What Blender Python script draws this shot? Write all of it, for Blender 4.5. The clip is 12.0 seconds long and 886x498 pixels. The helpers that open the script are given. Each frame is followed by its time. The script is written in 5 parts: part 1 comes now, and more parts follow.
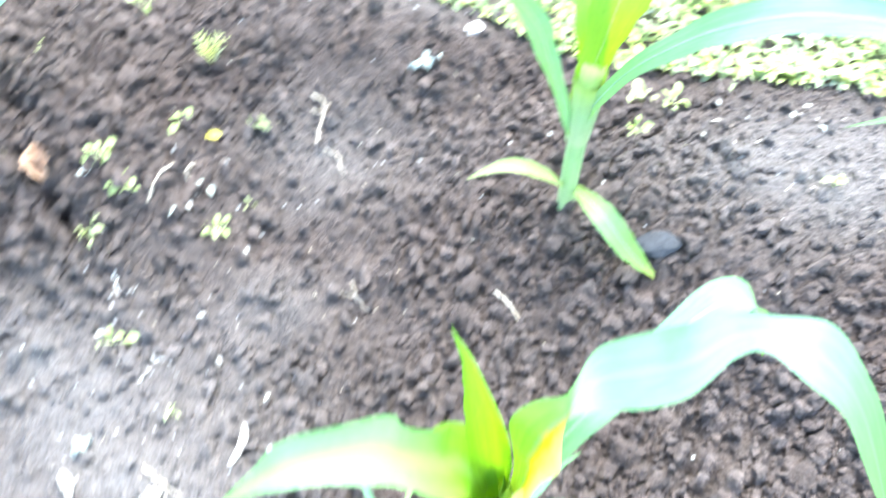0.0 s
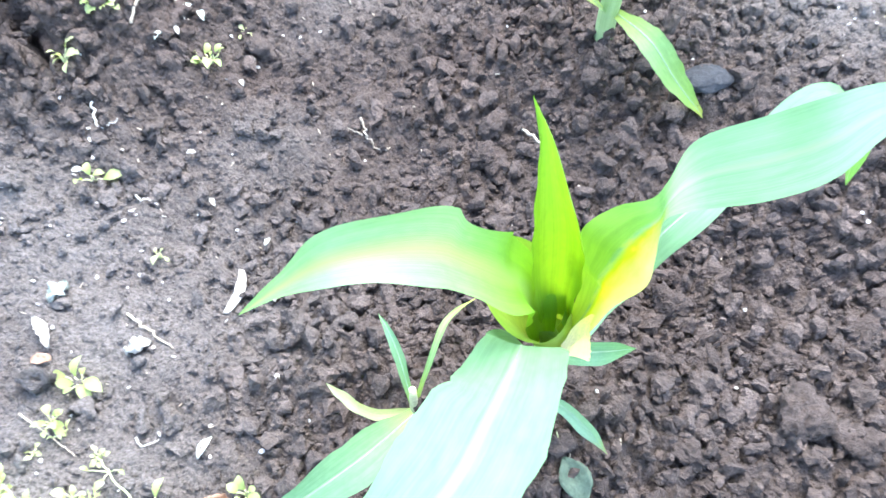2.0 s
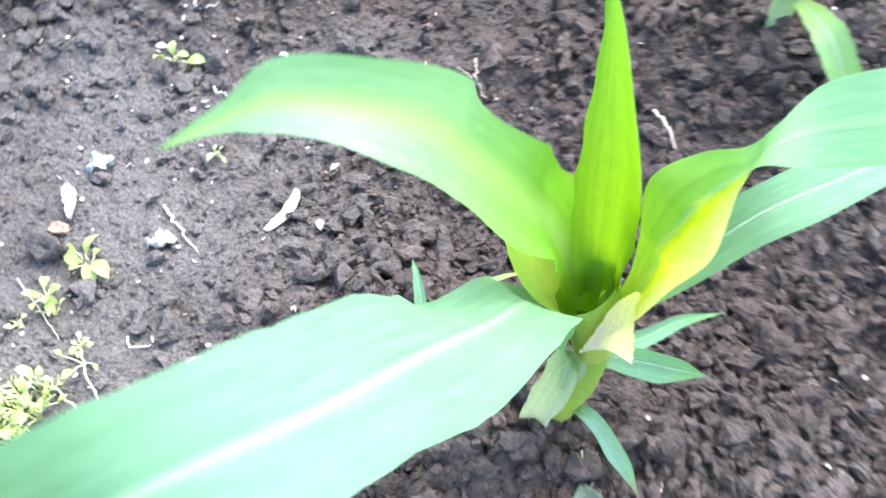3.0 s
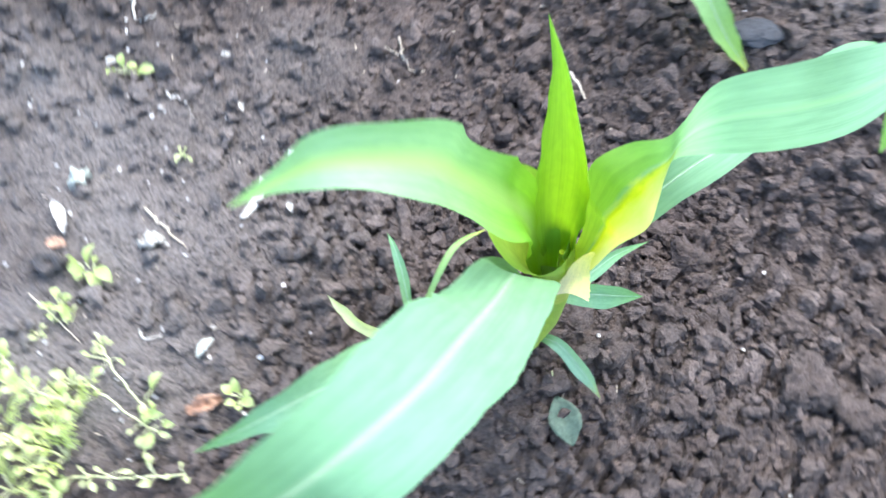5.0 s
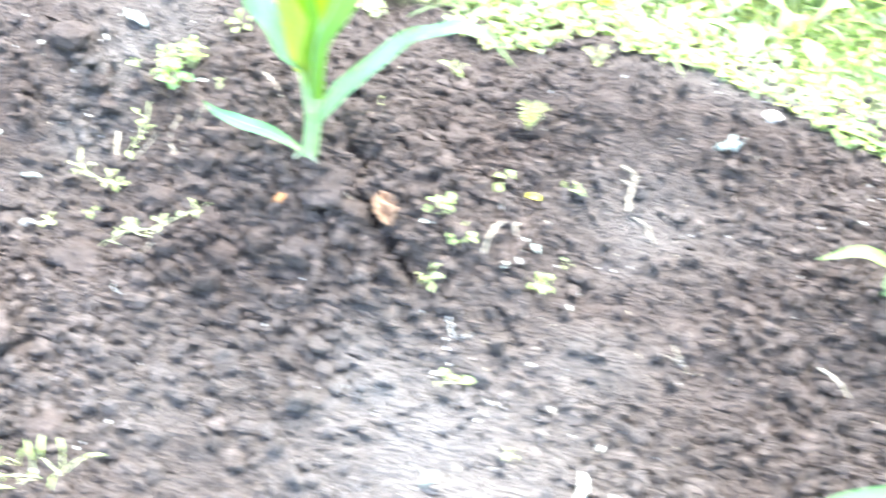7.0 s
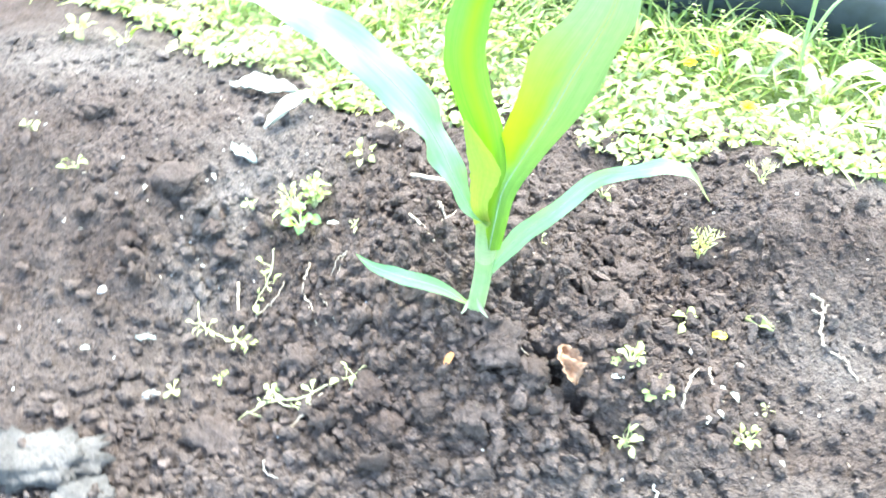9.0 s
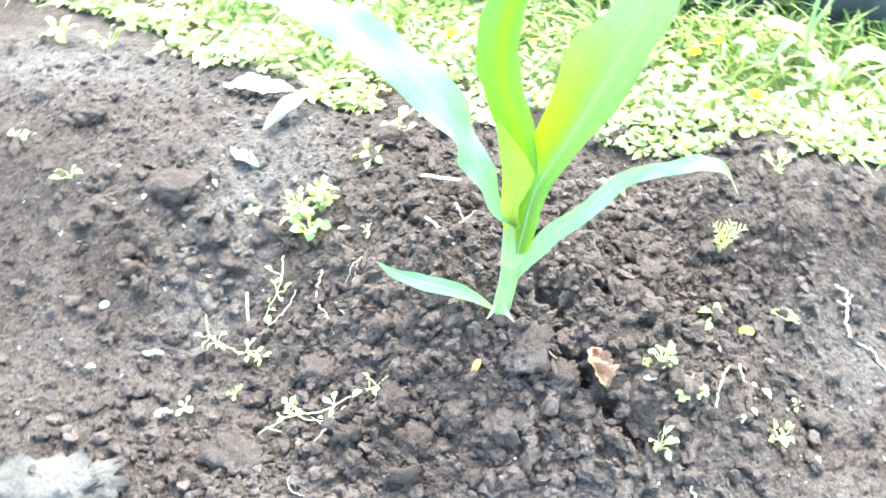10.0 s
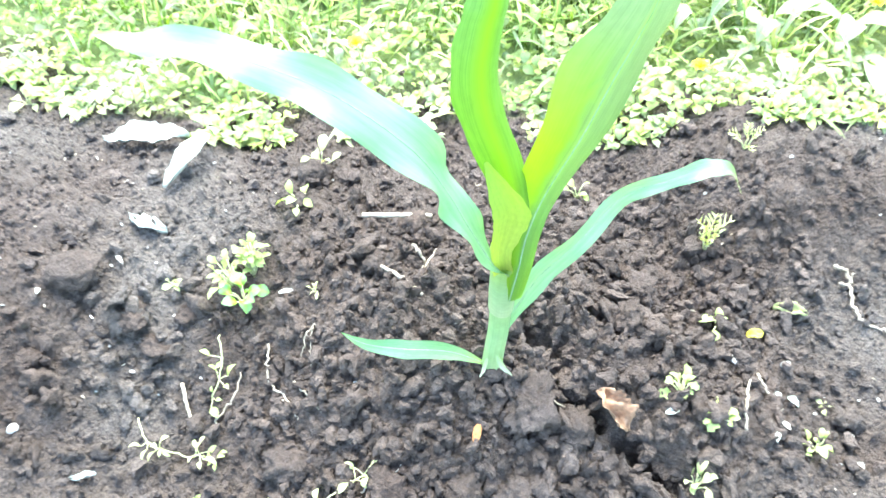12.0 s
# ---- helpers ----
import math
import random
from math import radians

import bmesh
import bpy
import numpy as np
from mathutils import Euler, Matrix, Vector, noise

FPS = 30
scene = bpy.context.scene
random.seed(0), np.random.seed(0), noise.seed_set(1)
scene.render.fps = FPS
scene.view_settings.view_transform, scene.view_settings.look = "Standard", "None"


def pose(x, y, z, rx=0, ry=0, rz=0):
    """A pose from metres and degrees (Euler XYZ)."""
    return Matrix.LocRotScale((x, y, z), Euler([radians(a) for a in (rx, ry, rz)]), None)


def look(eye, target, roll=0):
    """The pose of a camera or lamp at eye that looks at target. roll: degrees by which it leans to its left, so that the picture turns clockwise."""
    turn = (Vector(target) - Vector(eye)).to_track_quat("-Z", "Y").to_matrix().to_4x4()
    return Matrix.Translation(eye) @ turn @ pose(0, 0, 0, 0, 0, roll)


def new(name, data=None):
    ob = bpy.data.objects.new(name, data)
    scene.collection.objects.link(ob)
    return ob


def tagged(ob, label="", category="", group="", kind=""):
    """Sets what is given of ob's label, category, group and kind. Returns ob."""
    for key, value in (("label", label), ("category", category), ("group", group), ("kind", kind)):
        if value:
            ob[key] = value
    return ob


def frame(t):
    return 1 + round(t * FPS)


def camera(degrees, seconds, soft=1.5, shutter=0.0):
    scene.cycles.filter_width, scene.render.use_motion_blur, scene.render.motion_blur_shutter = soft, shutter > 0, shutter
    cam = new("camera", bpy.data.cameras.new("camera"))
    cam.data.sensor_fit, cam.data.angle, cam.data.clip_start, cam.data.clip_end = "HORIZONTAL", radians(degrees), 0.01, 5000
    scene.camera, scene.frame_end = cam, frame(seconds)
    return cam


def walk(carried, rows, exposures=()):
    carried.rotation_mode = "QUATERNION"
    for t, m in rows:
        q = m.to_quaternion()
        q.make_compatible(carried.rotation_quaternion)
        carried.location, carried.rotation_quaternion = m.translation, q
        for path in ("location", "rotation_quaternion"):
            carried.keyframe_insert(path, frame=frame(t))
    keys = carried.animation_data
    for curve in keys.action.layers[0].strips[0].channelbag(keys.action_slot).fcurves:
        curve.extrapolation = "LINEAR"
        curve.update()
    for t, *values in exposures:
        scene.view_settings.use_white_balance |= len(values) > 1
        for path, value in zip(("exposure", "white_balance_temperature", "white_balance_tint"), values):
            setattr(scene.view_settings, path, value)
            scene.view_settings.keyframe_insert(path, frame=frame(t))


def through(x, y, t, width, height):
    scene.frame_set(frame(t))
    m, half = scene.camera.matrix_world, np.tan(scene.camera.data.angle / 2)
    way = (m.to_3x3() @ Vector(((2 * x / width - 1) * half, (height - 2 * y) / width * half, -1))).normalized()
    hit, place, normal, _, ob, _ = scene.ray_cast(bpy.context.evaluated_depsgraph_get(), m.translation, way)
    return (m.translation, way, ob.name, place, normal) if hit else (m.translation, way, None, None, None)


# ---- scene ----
cam = camera(45.8, 12.0, shutter=0.8)
PATH = [
    (0, (0.042, 0.088, 0.709), (-0.105, 1.242, -0.918), -5.0),
    (0.5, (0.059, 0.042, 0.692), (-0.222, 1.133, -0.961), -5.0),
    (1, (0.056, 0.035, 0.671), (-0.215, 1.093, -1.005), -4.3),
    (1.5, (0.022, 0.06, 0.64), (-0.158, 1.109, -1.054), -2.4),
    (2, (-0.002, 0.089, 0.61), (-0.078, 1.104, -1.111), -1.4),
    (2.5, (0.014, 0.102, 0.559), (-0.206, 1.103, -1.158), -1.7),
    (3, (0.045, 0.117, 0.504), (-0.33, 1.117, -1.187), -1.1),
    (3.2, (0.049, 0.126, 0.481), (-0.376, 1.13, -1.195), -2.0),
    (4.8, (0.029, 0.101, 0.558), (-0.198, 1.039, -1.194), 0.2),
    (5, (0.017, 0.087, 0.599), (-0.136, 0.996, -1.176), 0.3),
    (5.5, (-0.005, 0.054, 0.67), (-0.114, 1.004, -1.086), -3.2),
    (6, (0.004, 0.027, 0.714), (-0.209, 1.106, -0.956), -3.4),
    (6.5, (-0.03, 0.019, 0.742), (-0.377, 1.184, -0.846), -2.7),
    (7, (-0.195, 0.03, 0.764), (-0.427, 1.268, -0.79), -2.6),
    (7.5, (-0.279, 0.04, 0.77), (-0.543, 1.264, -0.79), -2.8),
    (7.7, (-0.291, 0.061, 0.772), (-0.599, 1.259, -0.8), -1.7),
    (9.3, (-0.421, 0.141, 0.744), (-0.535, 1.481, -0.737), -5.1),
    (9.5, (-0.441, 0.145, 0.742), (-0.507, 1.48, -0.745), -5.2),
    (10, (-0.437, 0.16, 0.741), (-0.545, 1.47, -0.766), -3.4),
    (10.5, (-0.41, 0.15, 0.743), (-0.591, 1.471, -0.747), -2.3),
    (11, (-0.447, 0.187, 0.738), (-0.485, 1.509, -0.763), -3.7),
    (11.5, (-0.503, 0.238, 0.726), (-0.386, 1.523, -0.802), -5.1),
    (12, (-0.507, 0.285, 0.69), (-0.369, 1.538, -0.863), -4.2),
]
# the film brightens and darkens on the way: seconds, stops, kelvin, tint
EXPOSURES = [(0, 3.46, 6500, 2.5), (0.5, 3.38, 6550, 3.5), (1.0, 3.13, 6500, 5), (1.5, 3.0, 6500, 7.5), (2, 2.93, 6500, 8), (2.5, 2.75, 6500, 9), (3, 2.67, 6550, 9), (5, 2.55, 6500, 9), (5.7, 2.68, 6500, 7.5), (6.5, 3.53, 6700, 5),
             (7, 3.76, 6800, 3.5), (7.7, 3.78, 6850, 4), (9.3, 3.56, 6950, -1), (10.5, 3.61, 7000, -2), (11.5, 3.32, 6850, -3), (12, 3.3, 6850, -2)]
walk(cam, [(t, look(eye, target, roll)) for t, eye, target, roll in PATH], EXPOSURES)

# ---------------------------------------------------------------- light
SUN_ELEVATION, SUN_TURN = 60.0, 18.0      # degrees above the horizon; degrees from +y towards +x
world = bpy.data.worlds.new("world")
scene.world = world
world.use_nodes = True
wn, wl = world.node_tree.nodes, world.node_tree.links
sky = wn.new("ShaderNodeTexSky")
sky.sky_type, sky.sun_disc = "NISHITA", False
sky.sun_elevation, sky.sun_rotation = radians(SUN_ELEVATION), radians(SUN_TURN)
sky.air_density, sky.dust_density, sky.ozone_density = 1.0, 1.5, 1.0
wn["Background"].inputs["Strength"].default_value = 0.15
wl.new(sky.outputs["Color"], wn["Background"].inputs["Color"])
sun_data = bpy.data.lights.new("sun", "SUN")
sun_data.energy, sun_data.angle, sun_data.color = 1.4, radians(55), (0.97, 0.98, 0.97)
sun = new("sun", sun_data)
sun_way = Vector((math.sin(radians(SUN_TURN)) * math.cos(radians(SUN_ELEVATION)),
                  math.cos(radians(SUN_TURN)) * math.cos(radians(SUN_ELEVATION)), math.sin(radians(SUN_ELEVATION))))
sun.matrix_world = look(sun_way * 5, (0, 0, 0))


# ---------------------------------------------------------------- materials
def material(name, rough=0.6, specular=0.4):
    m = bpy.data.materials.new(name)
    m.use_nodes = True
    b = m.node_tree.nodes["Principled BSDF"]
    b.inputs["Roughness"].default_value = rough
    b.inputs["Specular IOR Level"].default_value = specular
    return m, m.node_tree.nodes, m.node_tree.links, b


def noise_node(n, l, scale, detail=4.0, coords="Object", stretch=None, rough=0.55):
    c = n.new("ShaderNodeTexCoord")
    t = n.new("ShaderNodeTexNoise")
    t.inputs["Scale"].default_value, t.inputs["Detail"].default_value = scale, detail
    t.inputs["Roughness"].default_value = rough
    if stretch:
        g = n.new("ShaderNodeMapping")
        g.inputs["Scale"].default_value = stretch
        l.new(c.outputs[coords], g.inputs["Vector"])
        l.new(g.outputs["Vector"], t.inputs["Vector"])
    else:
        l.new(c.outputs[coords], t.inputs["Vector"])
    return t


def ramp(n, l, source, stops):
    r = n.new("ShaderNodeValToRGB")
    e = r.color_ramp.elements
    while len(e) < len(stops):
        e.new(0.5)
    for k, (p, c) in zip(e, stops):
        k.position, k.color = p, (*c, 1) if len(c) == 3 else c
    l.new(source, r.inputs["Fac"])
    return r


def mix(n, l, a, b, fac, kind="MIX"):
    x = n.new("ShaderNodeMix")
    x.data_type, x.blend_type = "RGBA", kind
    for key, v in (("Factor", fac), ("A", a), ("B", b)):
        s = [i for i in x.inputs if i.name == key and i.type == ("VALUE" if key == "Factor" else "RGBA")][0]
        if isinstance(v, (int, float)):
            s.default_value = v
        elif isinstance(v, tuple):
            s.default_value = (*v, 1)
        else:
            l.new(v, s)
    return [o for o in x.outputs if o.type == "RGBA"][0]


def maths(n, l, op, a, b=0.0, clamp=False):
    x = n.new("ShaderNodeMath")
    x.operation, x.use_clamp = op, clamp
    for i, v in enumerate((a, b)):
        if isinstance(v, (int, float)):
            x.inputs[i].default_value = v
        else:
            l.new(v, x.inputs[i])
    return x.outputs[0]


def bump(n, l, b, height, strength, distance):
    x = n.new("ShaderNodeBump")
    x.inputs["Strength"].default_value, x.inputs["Distance"].default_value = strength, distance
    l.new(height, x.inputs["Height"])
    l.new(x.outputs["Normal"], b.inputs["Normal"])
    return x


def soil_material(name, crusted):
    m, n, l, b = material(name, 0.92, 0.25)
    big, mid, fine = noise_node(n, l, 7, 5), noise_node(n, l, 60, 5), noise_node(n, l, 420, 3, rough=0.7)
    dark = ramp(n, l, mid.outputs["Fac"], [(0.3, (0.079, 0.0615, 0.0548)), (0.5, (0.102, 0.0800, 0.0715)), (0.72, (0.138, 0.110, 0.0995))])
    tone = ramp(n, l, big.outputs["Fac"], [(0.35, (0.88, 0.84, 0.83)), (0.5, (1.0, 1.0, 1.0)), (0.65, (1.16, 1.17, 1.19))])
    c = mix(n, l, dark.outputs["Color"], tone.outputs["Color"], 1.0, "MULTIPLY")
    specks = ramp(n, l, fine.outputs["Fac"], [(0.38, (0.76, 0.75, 0.75)), (0.6, (1.1, 1.09, 1.08)), (0.74, (1.5, 1.48, 1.44))])
    c = mix(n, l, c, specks.outputs["Color"], 0.8, "MULTIPLY")
    if not crusted:
        o = n.new("ShaderNodeNewGeometry")
        v = ramp(n, l, o.outputs["Random Per Island"], [(0.0, (0.88, 0.87, 0.87)), (0.7, (1.1, 1.09, 1.08)), (1.0, (1.36, 1.34, 1.32))])
        c = mix(n, l, c, v.outputs["Color"], 1.0, "MULTIPLY")
    a = n.new("ShaderNodeAttribute")
    a.attribute_name = "crust"
    patchy = maths(n, l, "MULTIPLY", a.outputs["Fac"], maths(n, l, "ADD", maths(n, l, "MULTIPLY", mid.outputs["Fac"], 0.8), 0.45), True)
    pale = ramp(n, l, fine.outputs["Fac"], [(0.35, (0.150, 0.136, 0.128)), (0.7, (0.305, 0.281, 0.268))])
    c = mix(n, l, c, pale.outputs["Color"], patchy)
    if crusted:
        t = n.new("ShaderNodeAttribute")
        t.attribute_name = "turf"
        green = ramp(n, l, noise_node(n, l, 25, 6).outputs["Fac"], [(0.35, (0.20, 0.27, 0.10)), (0.65, (0.36, 0.43, 0.20))])
        c = mix(n, l, c, green.outputs["Color"], t.outputs["Fac"])
    l.new(c, b.inputs["Base Color"])
    h = maths(n, l, "ADD", noise_node(n, l, 260, 5, rough=0.68).outputs["Fac"], maths(n, l, "MULTIPLY", fine.outputs["Fac"], 0.6))
    if crusted:
        grains = n.new("ShaderNodeTexVoronoi")
        grains.inputs["Scale"].default_value, grains.inputs["Randomness"].default_value = 240, 1.0
        warped = noise_node(n, l, 160, 3)
        g = n.new("ShaderNodeTexCoord")
        l.new(mix(n, l, g.outputs["Object"], warped.outputs["Color"], 0.004), grains.inputs["Vector"])
        h = maths(n, l, "SUBTRACT", h, maths(n, l, "MULTIPLY", grains.outputs["Distance"], 0.7))
    bump(n, l, b, h, 1.0, 0.0062 if crusted else 0.0050)
    return m


def leaf_material(name, stops, vein, rough=0.42, through=0.35, glow=(1.0, 1.1, 0.35), random_tone=0.0, waxy=0.4, stripe=None, fuzzy=1.0, margin=None, run=0.45, inner=0.46, patchy=0.0):
    """A blade: colour along its length, fine veins along it, light through it."""
    m, n, l, b = material(name, rough, waxy)
    uv = n.new("ShaderNodeUVMap")
    uv.uv_map = "blade"
    sep = n.new("ShaderNodeSeparateXYZ")
    l.new(uv.outputs["UV"], sep.inputs[0])
    c = ramp(n, l, sep.outputs["Y"], stops).outputs["Color"]
    mottle = noise_node(n, l, 3.0, 5, "UV", (3, 8, 1))
    c = mix(n, l, c, ramp(n, l, mottle.outputs["Fac"], [(0.3, (0.9, 0.92, 0.9)), (0.7, (1.1, 1.08, 1.08))]).outputs["Color"], 1.0, "MULTIPLY")
    streaks = noise_node(n, l, 1.0, 2, "UV", (15, 0.7, 1))
    c = mix(n, l, c, ramp(n, l, streaks.outputs["Fac"], [(0.34, (0.92, 0.94, 0.92)), (0.66, (1.06, 1.05, 1.06))]).outputs["Color"], 1.0, "MULTIPLY")
    lines = noise_node(n, l, 1.0, 3, "UV", (46, 1.4, 1))
    c = mix(n, l, c, ramp(n, l, lines.outputs["Fac"], [(0.36, (0.86, 0.89, 0.83)), (0.6, (1.1, 1.08, 1.07))]).outputs["Color"], vein, "MULTIPLY")
    if stripe:
        off = maths(n, l, "ABSOLUTE", maths(n, l, "SUBTRACT", sep.outputs["X"], 0.5))
        band = ramp(n, l, off, [(0.0, (0.85, 0.85, 0.85)), (0.03 * fuzzy, (0.6, 0.6, 0.6)), (0.09 * fuzzy, (0.0, 0.0, 0.0))])
        c = mix(n, l, c, stripe, band.outputs["Color"])
    if margin:
        wide = maths(n, l, "ADD", maths(n, l, "SUBTRACT", 1.0, sep.outputs["X"]), maths(n, l, "MULTIPLY", maths(n, l, "SUBTRACT", mottle.outputs["Fac"], 0.5), 0.25))
        edge = ramp(n, l, wide, [(inner, (0, 0, 0)), (inner + 0.16, (1, 1, 1))])
        along = ramp(n, l, sep.outputs["Y"], [(0.0, (1, 1, 1)), (run * 0.6, (1, 1, 1)), (run, (0, 0, 0))])
        tone = ramp(n, l, wide, [(0.6, margin[0]), (0.95, margin[1])])
        c = mix(n, l, c, tone.outputs["Color"], maths(n, l, "MULTIPLY", edge.outputs["Color"], along.outputs["Color"]))
    if patchy:
        spread = noise_node(n, l, 13, 3)
        c = mix(n, l, c, ramp(n, l, spread.outputs["Fac"], [(0.32, (0.62, 0.80, 0.55)), (0.5, (1.0, 1.0, 0.95)), (0.66, (1.2, 1.12, 1.5))]).outputs["Color"], patchy, "MULTIPLY")
    if random_tone:
        o = n.new("ShaderNodeNewGeometry")
        c = mix(n, l, c, ramp(n, l, o.outputs["Random Per Island"], [(0, (1 - random_tone, 1 - random_tone, 0.8)), (0.5, (1, 1, 1)), (1, (1 + random_tone, 1 + 0.6 * random_tone, 1.0))]).outputs["Color"], 1.0, "MULTIPLY")
    l.new(c, b.inputs["Base Color"])
    bump(n, l, b, lines.outputs["Fac"], 0.2, 0.0008)
    t = n.new("ShaderNodeBsdfTranslucent")
    l.new(mix(n, l, c, glow, 1.0, "MULTIPLY"), t.inputs["Color"])
    s = n.new("ShaderNodeMixShader")
    s.inputs["Fac"].default_value = through
    l.new(b.outputs["BSDF"], s.inputs[1])
    l.new(t.outputs["BSDF"], s.inputs[2])
    l.new(s.outputs["Shader"], n["Material Output"].inputs["Surface"])
    return m


def plain_material(name, a, b2, scale, rough=0.7, depth=0.001, specular=0.3):
    m, n, l, b = material(name, rough, specular)
    f, g = noise_node(n, l, scale, 5), noise_node(n, l, scale * 7, 3)
    c = ramp(n, l, f.outputs["Fac"], [(0.32, a), (0.68, b2)]).outputs["Color"]
    c = mix(n, l, c, ramp(n, l, g.outputs["Fac"], [(0.35, (0.8, 0.8, 0.8)), (0.65, (1.15, 1.15, 1.15))]).outputs["Color"], 1.0, "MULTIPLY")
    l.new(c, b.inputs["Base Color"])
    bump(n, l, b, g.outputs["Fac"], 0.5, depth)
    return m


SOIL = soil_material("garden_soil", True)
CLOD = soil_material("soil_lump", False)
BLADE = leaf_material("maize_blade", [(0.0, (0.26, 0.41, 0.13)), (0.15, (0.18, 0.33, 0.17)), (0.6, (0.16, 0.32, 0.205)), (1.0, (0.16, 0.33, 0.13))], 0.3, rough=0.58, waxy=0.14, stripe=(0.30, 0.42, 0.28), fuzzy=0.6)
YOUNG = leaf_material("maize_young_blade", [(0.0, (0.28, 0.46, 0.05)), (0.16, (0.24, 0.44, 0.03)), (0.3, (0.17, 0.39, 0.04)), (0.48, (0.20, 0.39, 0.15)), (0.75, (0.21, 0.39, 0.21)), (1.0, (0.18, 0.38, 0.12))], 0.3, rough=0.42, through=0.36, glow=(1.1, 1.15, 0.25), stripe=(0.29, 0.45, 0.13), fuzzy=2.6, waxy=0.32)
PALE_EDGED = leaf_material("maize_pale_edged_blade", [(0.0, (0.36, 0.46, 0.06)), (0.16, (0.22, 0.40, 0.05)), (0.3, (0.14, 0.32, 0.06)), (0.48, (0.15, 0.31, 0.17)), (0.75, (0.17, 0.32, 0.21)), (1.0, (0.16, 0.32, 0.11))], 0.3, rough=0.48, through=0.32, glow=(1.1, 1.15, 0.3), waxy=0.22, stripe=(0.20, 0.38, 0.19), fuzzy=0.7, margin=((0.60, 0.62, 0.01), (0.80, 0.76, 0.34)), run=0.40)
CREAM = leaf_material("maize_cream_sheath", [(0.0, (0.84, 0.78, 0.58)), (0.45, (0.84, 0.79, 0.48)), (1.0, (0.80, 0.76, 0.22))], 0.2, rough=0.5, through=0.38, glow=(1.1, 1.1, 0.5))
# paler far end paints in sky sheen; yellow half paints in light from behind
UPRIGHT = leaf_material("maize_upright_blade", [(0.0, (0.16, 0.34, 0.04)), (0.25, (0.12, 0.26, 0.06)), (0.5, (0.155, 0.27, 0.13)), (1.0, (0.23, 0.34, 0.25))], 0.7, rough=0.3, waxy=0.8, through=0.22, glow=(1.15, 1.15, 0.3), stripe=(0.24, 0.42, 0.12), fuzzy=0.7, margin=((0.17, 0.35, 0.015), (0.265, 0.41, 0.018)), run=0.7, inner=0.52)
STRIPED = leaf_material("maize_striped_blade", [(0.0, (0.19, 0.36, 0.04)), (0.35, (0.145, 0.30, 0.03)), (1.0, (0.13, 0.28, 0.07))], 1.0, rough=0.42, through=0.22, glow=(1.0, 1.15, 0.25), stripe=(0.21, 0.37, 0.015), fuzzy=2.6)
GLAUCOUS = leaf_material("maize_glaucous_blade", [(0.0, (0.20, 0.38, 0.16)), (0.3, (0.20, 0.36, 0.24)), (0.8, (0.23, 0.38, 0.26)), (1.0, (0.34, 0.38, 0.14))], 0.35, rough=0.42, waxy=0.5, through=0.3, stripe=(0.26, 0.40, 0.28), fuzzy=1.5)
WHORL = leaf_material("maize_whorl_blade", [(0.0, (0.30, 0.47, 0.04)), (0.4, (0.27, 0.45, 0.03)), (1.0, (0.19, 0.39, 0.07))], 0.45, through=0.32, glow=(1.1, 1.15, 0.2))
SHEATH = leaf_material("maize_sheath", [(0.0, (0.46, 0.54, 0.30)), (0.5, (0.34, 0.50, 0.24)), (1.0, (0.36, 0.50, 0.12))], 0.3, rough=0.45, through=0.25)
SHOOT = leaf_material("maize_shoot", [(0.0, (0.44, 0.50, 0.10)), (0.5, (0.36, 0.47, 0.08)), (1.0, (0.28, 0.44, 0.07))], 0.25, rough=0.45, through=0.25)
OLD_SHEATH = leaf_material("maize_old_sheath", [(0.0, (0.34, 0.46, 0.24)), (0.5, (0.42, 0.50, 0.32)), (1.0, (0.52, 0.52, 0.40))], 0.4, rough=0.55, through=0.2)
DROOPING = leaf_material("maize_drooping_blade", [(0.0, (0.30, 0.42, 0.12)), (0.4, (0.20, 0.36, 0.15)), (0.8, (0.22, 0.38, 0.10)), (1.0, (0.46, 0.46, 0.08))], 0.3, rough=0.48, waxy=0.3, stripe=(0.28, 0.42, 0.2))
MIDRIB = plain_material("maize_midrib", (0.22, 0.37, 0.21), (0.28, 0.42, 0.26), 40, 0.6)
MIDRIB_YOUNG = plain_material("maize_young_midrib", (0.34, 0.46, 0.10), (0.42, 0.52, 0.18), 40, 0.4)
WEED = leaf_material("weed_leaf", [(0.0, (0.34, 0.43, 0.14)), (0.5, (0.42, 0.51, 0.20)), (1.0, (0.47, 0.55, 0.26))], 0.3, rough=0.5, through=0.35, random_tone=0.2)
WEED_PALE = leaf_material("pale_weed_leaf", [(0.0, (0.48, 0.52, 0.26)), (1.0, (0.56, 0.59, 0.34))], 0.3, rough=0.55, through=0.35, random_tone=0.15)
PALE_GREEN = leaf_material("pale_green_leaf", [(0.0, (0.36, 0.44, 0.24)), (1.0, (0.42, 0.5, 0.34))], 0.4, rough=0.45, through=0.35, stripe=(0.5, 0.55, 0.4))
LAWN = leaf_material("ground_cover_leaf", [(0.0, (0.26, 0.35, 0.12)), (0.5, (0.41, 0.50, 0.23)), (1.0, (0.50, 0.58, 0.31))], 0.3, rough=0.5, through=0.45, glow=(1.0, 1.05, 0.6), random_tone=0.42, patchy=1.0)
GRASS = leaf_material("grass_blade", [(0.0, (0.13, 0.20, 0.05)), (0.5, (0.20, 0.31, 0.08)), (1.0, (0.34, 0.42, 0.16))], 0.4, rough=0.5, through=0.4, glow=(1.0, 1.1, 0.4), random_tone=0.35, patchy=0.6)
STEM = plain_material("weed_stem", (0.46, 0.50, 0.24), (0.58, 0.58, 0.36), 60, 0.5)
